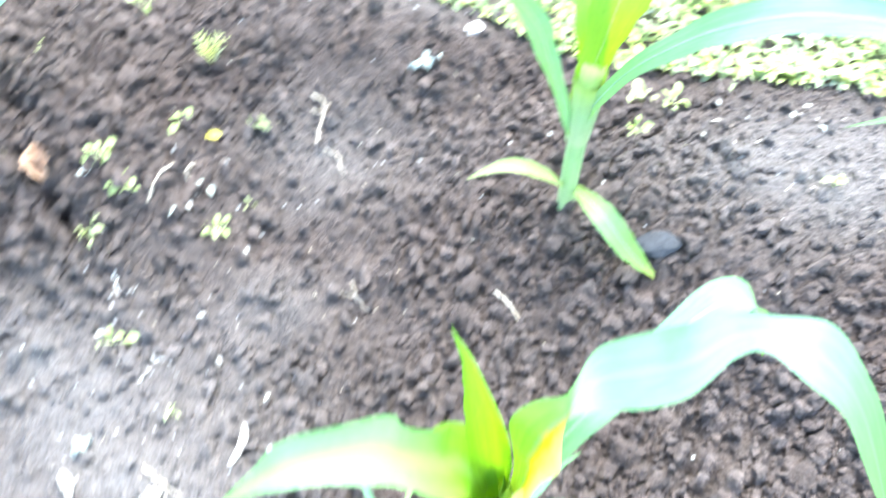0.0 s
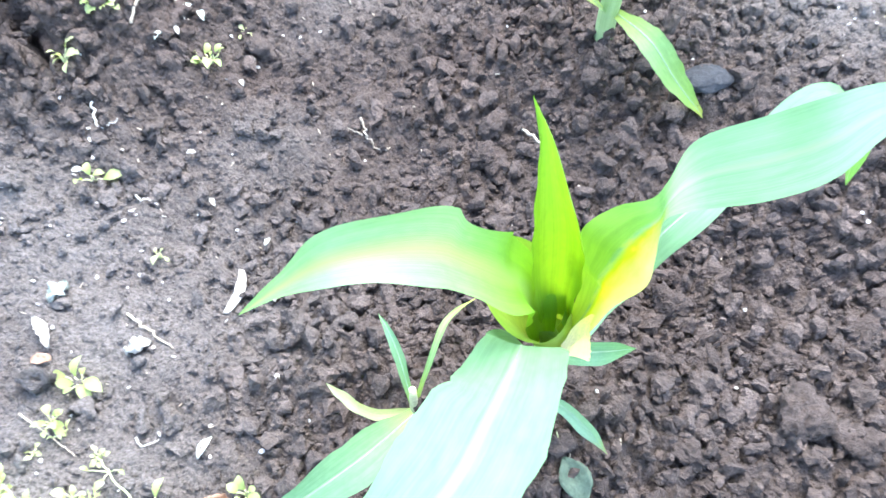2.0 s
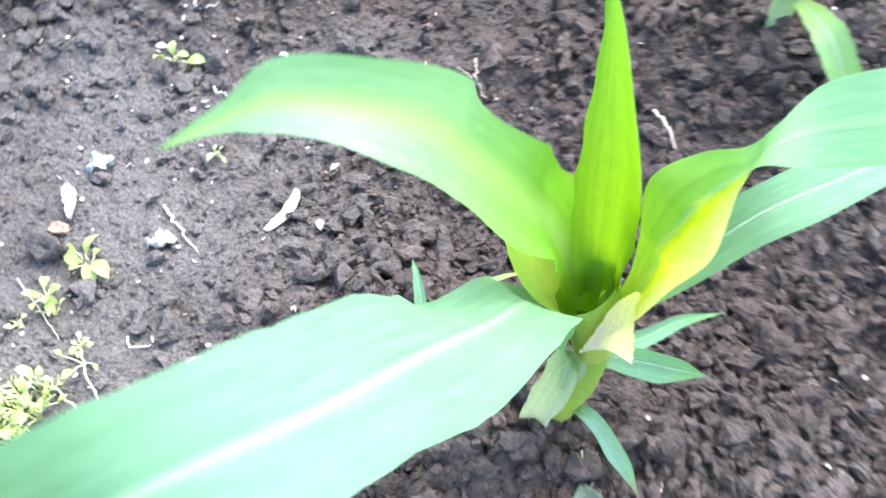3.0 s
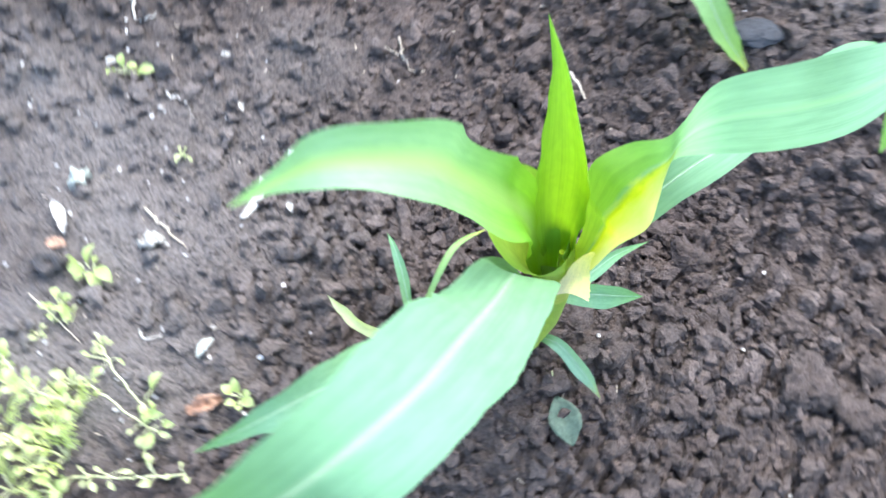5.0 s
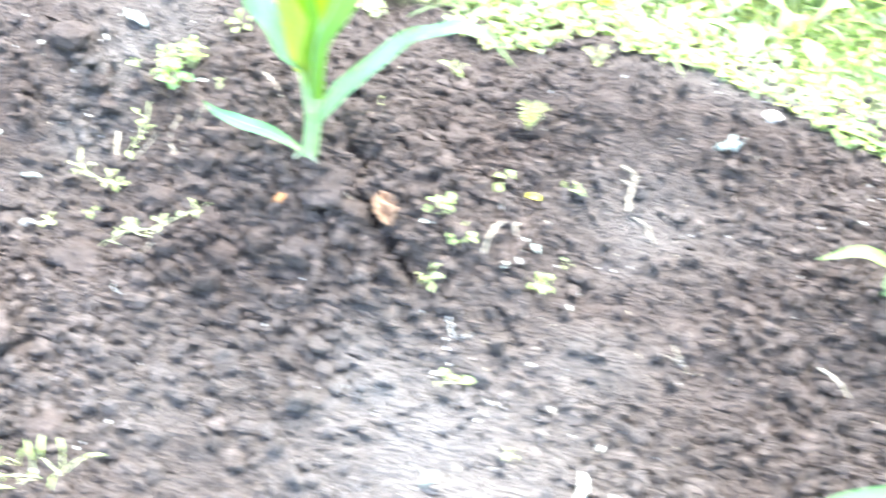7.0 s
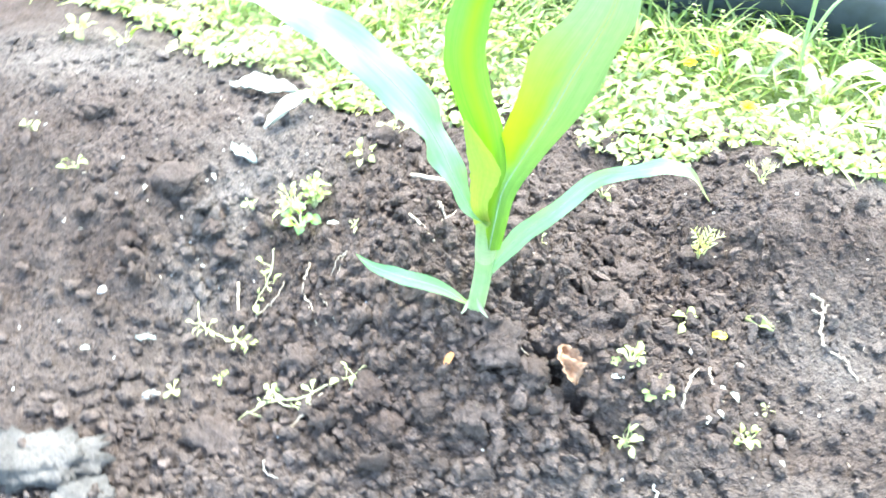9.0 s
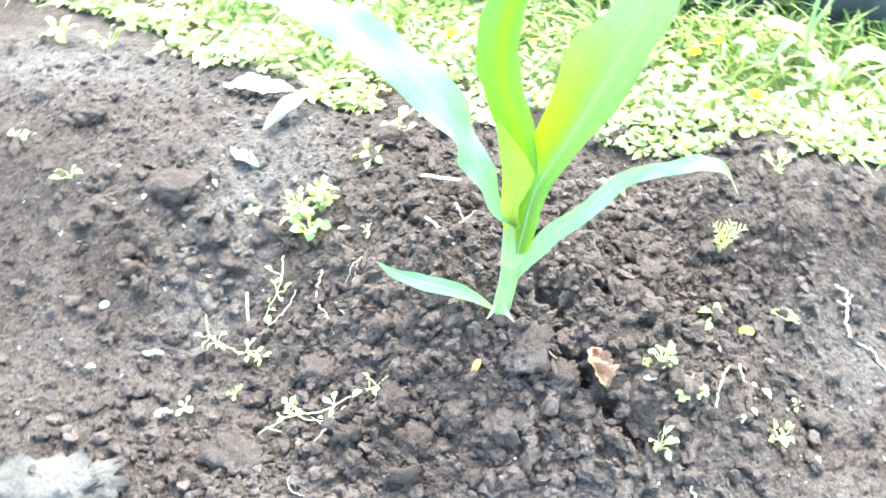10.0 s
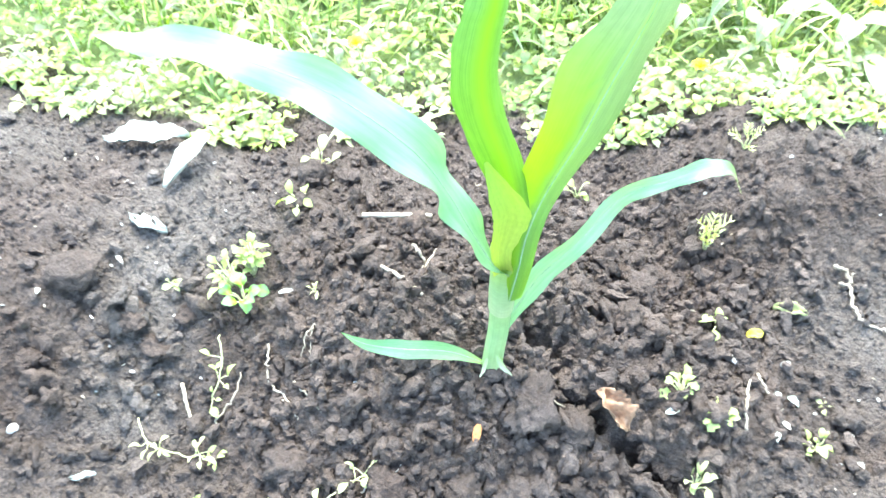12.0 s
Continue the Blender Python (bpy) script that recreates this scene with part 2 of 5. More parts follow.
STRAW = plain_material("dry_straw", (0.38, 0.32, 0.24), (0.56, 0.49, 0.40), 50, 0.7)
ROOT = plain_material("pale_root", (0.28, 0.235, 0.18), (0.46, 0.40, 0.33), 60, 0.75)
PEEL = plain_material("white_peel", (0.36, 0.345, 0.31), (0.54, 0.52, 0.48), 50, 0.55)
PALE_LEAF = plain_material("bleached_leaf", (0.36, 0.39, 0.35), (0.55, 0.58, 0.53), 30, 0.6)
BROWN_LEAF = plain_material("brown_dry_leaf", (0.19, 0.105, 0.065), (0.46, 0.30, 0.20), 45, 0.65)
ORANGE = plain_material("orange_rind", (0.30, 0.13, 0.05), (0.44, 0.22, 0.09), 60, 0.6)
RED_LEAF = plain_material("reddish_dry_leaf", (0.24, 0.13, 0.085), (0.42, 0.27, 0.19), 60, 0.6)
YELLOW_LEAF = plain_material("yellow_fallen_leaf", (0.55, 0.5, 0.06), (0.66, 0.58, 0.12), 40, 0.55)
DULL_LEAF = plain_material("dull_green_leaf", (0.045, 0.075, 0.050), (0.085, 0.122, 0.088), 60, 0.6)
STONE = plain_material("dark_stone", (0.026, 0.028, 0.032), (0.046, 0.049, 0.056), 50, 0.75, 0.002, 0.2)
PALE_STONE = plain_material("pale_stone", (0.4, 0.38, 0.36), (0.6, 0.57, 0.53), 45, 0.8, 0.002)
SLAB = plain_material("pale_dry_clay", (0.050, 0.046, 0.043), (0.108, 0.101, 0.096), 40, 0.9, 0.004)
PLASTIC = plain_material("black_plastic", (0.035, 0.044, 0.056), (0.06, 0.072, 0.088), 8, 0.4, 0.0005, 0.5)
PALE_BIT = plain_material("white_husk", (0.38, 0.37, 0.35), (0.58, 0.56, 0.54), 90, 0.6)
FLOWER = plain_material("yellow_petal", (0.75, 0.5, 0.01), (0.85, 0.62, 0.03), 60, 0.6)


# ---------------------------------------------------------------- ground
# broad forms of the beds: x, y, spread, height
MOUNDS = [(-0.46, 0.75, 0.15, 0.0892), (-0.43, 0.62, 0.1, 0.0065), (-0.3, 0.62, 0.08, 0.0184), (-0.13, 0.84, 0.12, 0.056),
          (0.08, 0.62, 0.12, 0.0439), (0.3, 0.62, 0.15, 0.0379), (0.02, 0.29, 0.12, 0.0640), (0.026, 0.303, 0.045, 0.017), (0.22, 0.3, 0.12, 0.0142),
          (-0.8, 0.87, 0.14, 0.0474), (-0.62, 0.92, 0.13, 0.0207), (-0.26, 0.48, 0.14, -0.0138), (-0.66, 0.7, 0.1, -0.0281),
          (-0.1, 0.68, 0.08, -0.0099), (-0.95, 0.95, 0.15, 0.0471), (-0.30, 0.645, 0.07, 0.016)]
# trodden, crusted flats: x, y, spread along x, spread along y, strength
FLATS = [(-0.95, 0.80, 0.16, 0.12, 0.15), (-0.90, 1.05, 0.2, 0.1, 0.5), (0.44, 0.58, 0.10, 0.10, 0.6), (-0.80, 0.45, 0.14, 0.1, 0.35), (-0.27, 0.41, 0.145, 0.12, 0.95), (-0.255, 0.29, 0.12, 0.07, 1.0), (-0.33, 0.47, 0.08, 0.08, 0.7), (-0.13, 0.68, 0.10, 0.07, 0.45), (-0.76, 0.66, 0.12, 0.08, 0.2), (-0.66, 0.88, 0.08, 0.07, 0.55),
         (0.3, 0.66, 0.14, 0.08, 0.8), (-0.52, 0.45, 0.2, 0.1, 0.38), (-0.02, 0.88, 0.12, 0.05, 0.5), (-0.17, 0.52, 0.08, 0.06, 0.4), (-0.66, 0.93, 0.05, 0.07, 0.6), (-0.69, 0.83, 0.045, 0.09, 0.6), (-0.71, 0.75, 0.05, 0.06, 0.45), (-0.755, 0.70, 0.06, 0.06, 0.25)]
# clefts in the hilled soil: from, to, depth, width
CRACKS = [(-0.392, 0.668, -0.375, 0.64, 0.02, 0.009), (-0.352, 0.615, -0.325, 0.585, 0.026, 0.0075), (-0.375, 0.64, -0.352, 0.615, 0.016, 0.008), (-0.404, 0.698, -0.386, 0.688, 0.030, 0.012), (0.085, 0.625, 0.11, 0.63, 0.015, 0.014)]
EDGE_X = [-3.0, -1.0, -0.82, -0.75, -0.63, -0.45, -0.33, -0.2, -0.06, 0.1, 0.3, 0.6, 3.0]
EDGE_Y = [1.5, 1.23, 1.15, 1.06, 1.0, 0.985, 0.95, 0.91, 0.89, 0.83, 0.79, 0.72, 0.3]


def cell_random(ix, iy, seed):
    k = (ix.astype(np.int64) * 73856093) ^ (iy.astype(np.int64) * 19349663) ^ (seed * 83492791)
    k = (k ^ (k >> 13)) * 1274126177 & 0x7FFFFFFF
    k = (k ^ (k >> 11)) * 668265263 & 0x7FFFFFFF
    return ((k ^ (k >> 15)) & 0xFFFFF) / float(0x100000)


def value_noise(x, y, s, seed):
    gx, gy = x / s, y / s
    ix, iy = np.floor(gx), np.floor(gy)
    fx, fy = gx - ix, gy - iy
    fx, fy = fx * fx * (3 - 2 * fx), fy * fy * (3 - 2 * fy)
    c = [[cell_random(ix + i, iy + j, seed) for j in (0, 1)] for i in (0, 1)]
    return (c[0][0] * (1 - fx) + c[1][0] * fx) * (1 - fy) + (c[0][1] * (1 - fx) + c[1][1] * fx) * fy


def lumps(x, y, s, seed, fill=1.0):
    """Rounded lumps of uneven size, one at most in each square of side s; their height over s."""
    gx, gy = x / s, y / s
    ix, iy = np.floor(gx), np.floor(gy)
    best, tilt = np.zeros_like(x), 0.7
    warp = 0.55 + 0.55 * value_noise(x, y, s * 0.42, seed + 5) + 0.4 * value_noise(x, y, s * 0.2, seed + 6)
    for i in (-1, 0, 1):
        for j in (-1, 0, 1):
            jx, jy = ix + i, iy + j
            cx, cy = jx + cell_random(jx, jy, seed), jy + cell_random(jx, jy, seed + 1)
            r = 0.35 + 0.5 * cell_random(jx, jy, seed + 2) ** 1.5
            there = cell_random(jx, jy, seed + 3) < fill
            a = cell_random(jx, jy, seed + 4) * 6.28
            u, v = (gx - cx) * np.cos(a) + (gy - cy) * np.sin(a), (gy - cy) * np.cos(a) - (gx - cx) * np.sin(a)
            d = np.sqrt(u * u * 1.5 + v * v * 0.8) * warp / r
            best = np.maximum(best, there * r * np.maximum(0, 1 - d ** 2.6) * (1 + tilt * (u * np.cos(3 * a) + v * np.sin(3 * a))))
    return best


def crust_at(x, y):
    c = np.zeros_like(x)
    for a, b, sx, sy, w in FLATS:
        c = np.maximum(c, w * np.exp(-((x - a) / sx) ** 2 - ((y - b) / sy) ** 2))
    return np.clip(c * (0.75 + 0.6 * value_noise(x, y, 0.06, 40)) - 0.05, 0, 1)


def heaped_at(x, y):
    """Where the soil was freshly hilled and lies in coarse lumps."""
    heaps = ((-0.44, 0.66, 0.2), (0.08, 0.33, 0.24), (-0.06, 0.37, 0.12), (0.26, 0.43, 0.14), (0.1, 0.62, 0.15), (-0.68, 0.45, 0.15), (-0.3, 0.75, 0.12))
    return 0.25 + 0.75 * np.max([np.exp(-((x - a) ** 2 + (y - c) ** 2) / s ** 2) for a, c, s in heaps], axis=0)


def coarse_at(x, y):
    """Where whole clods lie, at the foot of the tall plant's mound and in the furrow beside it."""
    heaps = ((-0.46, 0.60, 0.16), (-0.33, 0.66, 0.10), (-0.68, 0.47, 0.14), (-0.72, 0.76, 0.08), (-0.30, 0.74, 0.10))
    return 0.12 + 0.88 * np.max([np.exp(-((x - a) ** 2 + (y - c) ** 2) / s ** 2) for a, c, s in heaps], axis=0)


def turf_at(x, y):
    return np.clip((y - np.interp(x, EDGE_X, EDGE_Y) - 0.02 + 0.05 * (value_noise(x, y, 0.05, 60) - 0.5)) / 0.06, 0, 1)


def ground_at(x, y):
    x, y = np.asarray(x, float), np.asarray(y, float)
    z = np.zeros_like(x)
    for a, b, s, w in MOUNDS:
        z = z + w * np.exp(-((x - a) ** 2 + (y - b) ** 2) / s ** 2)
    near = np.exp(-np.maximum(0, np.hypot(x + 0.3, y - 0.6) - 1.0) * 3)
    rough = (1 - 0.50 * crust_at(x, y)) * (1 - 0.7 * turf_at(x, y)) * near
    wx, wy = x + 0.01 * value_noise(x, y, 0.02, 7), y + 0.01 * value_noise(x, y, 0.02, 8)
    z = z + rough * (0.017 * (value_noise(x, y, 0.09, 1) - 0.5) + 0.011 * (value_noise(x, y, 0.035, 2) - 0.5))
    z = z + rough * (0.0105 * coarse_at(x, y) * lumps(wx, wy, 0.030, 10, 0.45) + heaped_at(x, y) * 0.0074 * lumps(wx, wy, 0.0125, 20, 0.85) + (0.4 + 0.6 * heaped_at(x, y)) * 0.0062 * lumps(wx, wy, 0.0075, 30, 1.0) + 0.0026 * lumps(wx, wy, 0.0046, 50, 1.0) - 0.007)
    for x0, y0, x1, y1, deep, wide in CRACKS:
        f = np.clip(((x - x0) * (x1 - x0) + (y - y0) * (y1 - y0)) / ((x1 - x0) ** 2 + (y1 - y0) ** 2), 0, 1)
        away = np.hypot(x - x0 - f * (x1 - x0), y - y0 - f * (y1 - y0)) + 0.008 * (value_noise(x, y, 0.012, 70) - 0.5)
        z = z - deep * np.exp(-(away / wide) ** 2)
    return z + (0.0012 + 0.003 * rough) * (value_noise(x, y, 0.009, 3) - 0.5) * near


def shaded(me):
    me.polygons.foreach_set("use_smooth", [True] * len(me.polygons))
    return me


def axis_steps(fine_from, fine_to, step, far):
    inner = np.arange(fine_from, fine_to + step / 2, step)
    grow = np.cumsum(step * 1.16 ** np.arange(1, 90))
    grow = grow[grow < far]
    return np.concatenate([fine_from - grow[::-1], inner, fine_to + grow])


GRID = {}


def ground_z(x, y):
    """The height of the built ground."""
    xs, ys, z = GRID["x"], GRID["y"], GRID["z"]
    i, j = int(np.searchsorted(xs, x)) - 1, int(np.searchsorted(ys, y)) - 1
    f, g = (x - xs[i]) / (xs[i + 1] - xs[i]), (y - ys[j]) / (ys[j + 1] - ys[j])
    return float((z[j, i] * (1 - f) + z[j, i + 1] * f) * (1 - g) + (z[j + 1, i] * (1 - f) + z[j + 1, i + 1] * f) * g)


def build_ground():
    xs, ys = axis_steps(-1.06, 0.46, 0.0022, 60), axis_steps(0.17, 1.12, 0.0022, 60)
    gx, gy = np.meshgrid(xs, ys)
    gz = ground_at(gx, gy)
    GRID.update(x=xs, y=ys, z=gz)
    nx, ny = len(xs), len(ys)
    i = np.arange(nx * ny).reshape(ny, nx)
    quads = np.stack([i[:-1, :-1], i[:-1, 1:], i[1:, 1:], i[1:, :-1]], -1).reshape(-1, 4)
    me = bpy.data.meshes.new("ground")
    me.vertices.add(nx * ny)
    me.vertices.foreach_set("co", np.stack([gx, gy, gz], -1).ravel())
    me.loops.add(quads.size)
    me.loops.foreach_set("vertex_index", quads.ravel())
    me.polygons.add(len(quads))
    me.polygons.foreach_set("loop_start", np.arange(len(quads)) * 4)
    me.update(calc_edges=True)
    for key, f in (("crust", crust_at), ("turf", turf_at)):
        me.attributes.new(key, "FLOAT", "POINT").data.foreach_set("value", f(gx, gy).ravel().astype(np.float32))
    me.materials.append(SOIL)
    tagged(new("ground", shaded(me)), "dark crumbly garden soil hilled up round the maize, crusted in the furrow", "soil", kind="structure")


build_ground()


def joined(name, verts, faces, mat, label, category, uvs=None, smooth=True, crust=None):
    """One mesh of many small pieces; faces all have the same number of corners."""
    verts, faces = np.asarray(verts, np.float32), np.asarray(faces, np.int32)
    me = bpy.data.meshes.new(name)
    me.vertices.add(len(verts))
    me.vertices.foreach_set("co", verts.ravel())
    me.loops.add(faces.size)
    me.loops.foreach_set("vertex_index", faces.ravel())
    me.polygons.add(len(faces))
    me.polygons.foreach_set("loop_start", np.arange(len(faces)) * faces.shape[1])
    me.update(calc_edges=True)
    me.materials.append(mat)
    if uvs is not None:
        me.uv_layers.new(name="blade").data.foreach_set("uv", np.asarray(uvs, np.float32).ravel())
    if crust is not None:
        me.attributes.new("crust", "FLOAT", "POINT").data.foreach_set("value", np.asarray(crust, np.float32))
    me.polygons.foreach_set("use_smooth", [smooth] * len(faces))
    return tagged(new(name, me), label, category, kind="stuff")


def lump_shape(detail, seed, rough=0.25):
    """A blunt, broken lump of soil: a ball cut by a dozen planes, its faces pitted."""
    bm = bmesh.new()
    bmesh.ops.create_icosphere(bm, subdivisions=detail, radius=1)
    rng = random.Random(seed * 13 + 7)
    cuts = []
    for k in range(11):
        way = Vector((rng.gauss(0, 1), rng.gauss(0, 1), rng.gauss(0, 1))).normalized()
        cuts.append((way, rng.uniform(1.0 - 0.9 * min(rough, 0.62), 1.0)))
    off = Vector((seed * 3.7, seed * 1.3, 0))
    for v in bm.verts:
        d = v.co.normalized()
        r = min([1.12] + [deep / d.dot(way) for way, deep in cuts if d.dot(way) > 0.3])
        r *= 1 + 0.7 * rough * noise.noise(d * 1.4 + off) + (0.75 * rough * noise.noise(d * 3.2 + off) if detail > 1 else 0) + (0.55 * rough * noise.noise(d * 7.0 + off) if detail > 2 else 0)
        v.co = d * r
    return bm


CLEAR = ((-0.455, 0.630), (-0.458, 0.622), (-0.444, 0.690), (-0.220, 0.672))  # spots where scraps and stalks stand free of lumps


def soil_crumbs(pitch, detail, small, spread, power, seed, share, rough=0.5, sunk=0.15):
    """Loose lumps on a jittered lattice of that pitch. share(x, y): the part of the places that is filled."""
    shapes = []
    for k in range(14):
        bm = lump_shape(detail, k + seed, rough)
        bm.verts.index_update()
        shapes.append((np.array([v.co for v in bm.verts]), np.array([[v.index for v in f.verts] for f in bm.faces])))
        bm.free()
    rng = np.random.default_rng(seed)
    gx, gy = np.meshgrid(np.arange(-1.04, 0.45, pitch), np.arange(0.18, 1.10, pitch))
    x, y = gx.ravel() + rng.uniform(-0.5, 0.5, gx.size) * pitch, gy.ravel() + rng.uniform(-0.5, 0.5, gx.size) * pitch
    keep = rng.uniform(0, 1, gx.size) < share(x, y) * (1 - turf_at(x, y))
    if detail > 2:
        for a, c in CLEAR:
            keep &= np.hypot(x - a, y - c) > 0.016
    for x0, y0, x1, y1, deep, wide in CRACKS:
        f = np.clip(((x - x0) * (x1 - x0) + (y - y0) * (y1 - y0)) / ((x1 - x0) ** 2 + (y1 - y0) ** 2), 0, 1)
        keep &= np.hypot(x - x0 - f * (x1 - x0), y - y0 - f * (y1 - y0)) > 0.55 * wide
    x, y = x[keep], y[keep]
    size = small + spread * rng.uniform(0, 1, len(x)) ** power
    z = ground_at(x, y) + size * (sunk + rng.uniform(-0.3, 0.3, len(x)))
    turns, scales = rng.uniform(0, 6.28, (len(x), 3)), rng.uniform(0.55, 1.25, (len(x), 3))
    dry = crust_at(x, y)
    verts, faces, crusts, at = [], [], [], 0
    for k in range(len(x)):
        v, f = shapes[k % 14]
        verts.append((v * scales[k]) @ np.array(Euler(turns[k]).to_matrix()).T * size[k] + (x[k], y[k], z[k]))
        faces.append(f + at)
        crusts.append(np.full(len(v), dry[k]))
        at += len(v)
    return np.concatenate(verts), np.concatenate(faces), np.concatenate(crusts)


def strewn(name, made, label, smooth=True):
    verts, faces, dry = made
    return joined(name, verts, faces, CLOD, label, "soil lumps" if name == "soil_lumps" else "soil crumbs", smooth=smooth, crust=dry)


def loose(x, y, s, seed, low=0.3):
    return np.clip((1 - 0.80 * crust_at(x, y)) * (low + (1.9 - low) * (value_noise(x, y, s, seed) - 0.15)), 0, 1)


strewn("soil_lumps", soil_crumbs(0.0165, 3, 0.0050, 0.0075, 1.8, 8, lambda x, y: 0.85 * (coarse_at(x, y) - 0.12) * loose(x, y, 0.08, 85, 0.6), 0.75), "rough lumps of dark soil lying on the mounds")
strewn("soil_crumbs", soil_crumbs(0.0074, 2, 0.0026, 0.0056, 1.7, 5, lambda x, y: np.clip(1.3 * heaped_at(x, y) - 0.22, 0.10, 0.97) * loose(x, y, 0.06, 82, 1.1), 0.62, 0.4), "loose dark soil crumbs scattered over the beds", False)
strewn("fine_soil_crumbs", soil_crumbs(0.0056, 1, 0.0012, 0.0017, 1.3, 6, lambda x, y: np.maximum(0.30, 0.8 * loose(x, y, 0.04, 83, 0.6)), 0.6), "fine loose soil crumbs covering the beds", False)


# ---------------------------------------------------------------- building blocks
def holder(name, place, label, category, group=""):
    ob = new(name)
    ob.location, ob.empty_display_size = place, 0.02
    return tagged(ob, label, category, group)


def part(name, bm, mat, parent=None, label=""):
    """Links a bmesh, given in world metres, as one mesh under parent."""
    me = bpy.data.meshes.new(name)
    bm.to_mesh(me)
    bm.free()
    me.materials.append(mat)
    ob = new(name, shaded(me))
    if parent is not None:
        ob.parent = parent
        if parent.parent is None:
            ob.matrix_parent_inverse = Matrix.Translation(parent.location).inverted()
    return tagged(ob, label)


def spline(rows, count):
    """Catmull-Rom through the rows of numbers, spaced evenly by row."""
    p = np.array(rows, float)
    p = np.concatenate([2 * p[:1] - p[1:2], p, 2 * p[-1:] - p[-2:-1]])
    out = []
    for t in np.linspace(0, len(rows) - 1 - 1e-6, count):
        k, f = int(t), t - int(t)
        a, b, c, d = p[k:k + 4]
        out.append(0.5 * (2 * b + (c - a) * f + (2 * a - 5 * b + 4 * c - d) * f * f + (3 * b - a - 3 * c + d) * f ** 3))
    return np.array(out)


def tube(rows, count, sides=8, wobble=0.0, seed=0, flat=1.0):
    """A closed tube through rows of x, y, z, radius."""
    rng = np.random.default_rng(seed)
    p = spline(rows, count)
    p[:, :3] += rng.normal(0, 1, (count, 3)) * wobble
    tan = np.gradient(p[:, :3], axis=0)
    bm, rings, side = bmesh.new(), [], Vector((0.31, 0.91, 0.27))
    for k in range(count):
        t = Vector(tan[k]).normalized()
        side = (side - t * side.dot(t)).normalized()
        up = t.cross(side)
        r = max(p[k, 3], 1e-4)
        rings.append([bm.verts.new(Vector(p[k, :3]) + (side * math.cos(a) + up * math.sin(a) * flat) * r)
                      for a in (2 * math.pi * j / sides for j in range(sides))])
    for a, b in zip(rings, rings[1:]):
        for j in range(sides):
            bm.faces.new((a[j], a[(j + 1) % sides], b[(j + 1) % sides], b[j]))
    bm.faces.new(rings[0][::-1])
    bm.faces.new(rings[-1])
    uv = bm.loops.layers.uv.new("blade")
    for k, ring in enumerate(rings):
        for j, v in enumerate(ring):
            for loop in v.link_loops:
                loop[uv].uv = (j / sides, k / (count - 1))
    return bm


def blade_rows(stations, count, ref=(0, 0, 1)):
    p = spline(stations, count)
    p[:, 3] = np.maximum(p[:, 3], 0.0)
    tan = np.gradient(p[:, :3], axis=0)
    frames = []
    for k in range(count):
        t = Vector(tan[k]).normalized()
        side = t.cross(Vector(ref)).normalized()
        nor = side.cross(t)
        a = radians(p[k, 4])
        across = side * math.cos(a) + nor * math.sin(a)
        frames.append((Vector(p[k, :3]), across, t.cross(across), p[k, 3], p[k, 5] if p.shape[1] > 5 else None))
    return frames


def blade(stations, count=44, across=12, channel=0.25, ruffle=0.12, waves=5.0, seed=0, curl=0.0, nick=0.0, ref=(0, 0, 1), notch=None):
    """A leaf blade through rows of x, y, z, half width, roll. channel: how far the margins stand up; ruffle: their waves;
    curl: degrees by which the cross-section is rolled up; notch: where along it, on which side and how deep the margin steps in."""
    rng = np.random.default_rng(seed)
    phase = rng.uniform(0, 6.28, 4)
    frames = blade_rows(stations, count, ref)
    bm, rows = bmesh.new(), []
    up_sign = 1 if frames[count // 2][2].z >= 0 or ref[1] else -1
    for k, (c, side, nor, w, own) in enumerate(frames):
        v = k / (count - 1)
        deep = channel if own is None else own
        nor = nor * up_sign
        row = []
        for j in range(across + 1):
            u = 2 * j / across - 1
            s = -1 if u < 0 else 1
            e = abs(u)
            ww = w * (1 + (0.05 * math.sin(waves * 9 * v + phase[2] + s) if e > 0.9 else 0) + (nick * rng.normal() if e > 0.99 else 0))
            if notch and s == notch[1] and 0 <= notch[0] - v < 0.3:
                ww *= 1 - notch[2] * (1 - (notch[0] - v) / 0.3) * min(1, (notch[0] - v) / 0.015)
            if curl:
                a = radians(abs(curl)) * u
                p = c + side * (ww * math.sin(a) / max(math.sin(min(radians(abs(curl)), math.pi / 2)), 0.3)) + nor * (math.copysign(ww, curl) * (1 - math.cos(a)))
            else:
                lift = deep * e ** 1.6 + ruffle * e ** 2 * math.sin(waves * 6.28 * v + phase[0 if s < 0 else 1]) * min(1, 4 * v)
                p = c + side * (u * ww) + nor * (lift * ww)
            row.append(bm.verts.new(p))
        rows.append(row)
    uv = bm.loops.layers.uv.new("blade")
    for k in range(count - 1):
        for j in range(across):
            f = bm.faces.new((rows[k][j], rows[k][j + 1], rows[k + 1][j + 1], rows[k + 1][j]))
            for loop, (a, b) in zip(f.loops, ((j, k), (j + 1, k), (j + 1, k + 1), (j, k + 1))):
                loop[uv].uv = (a / across, b / (count - 1))
    return bm


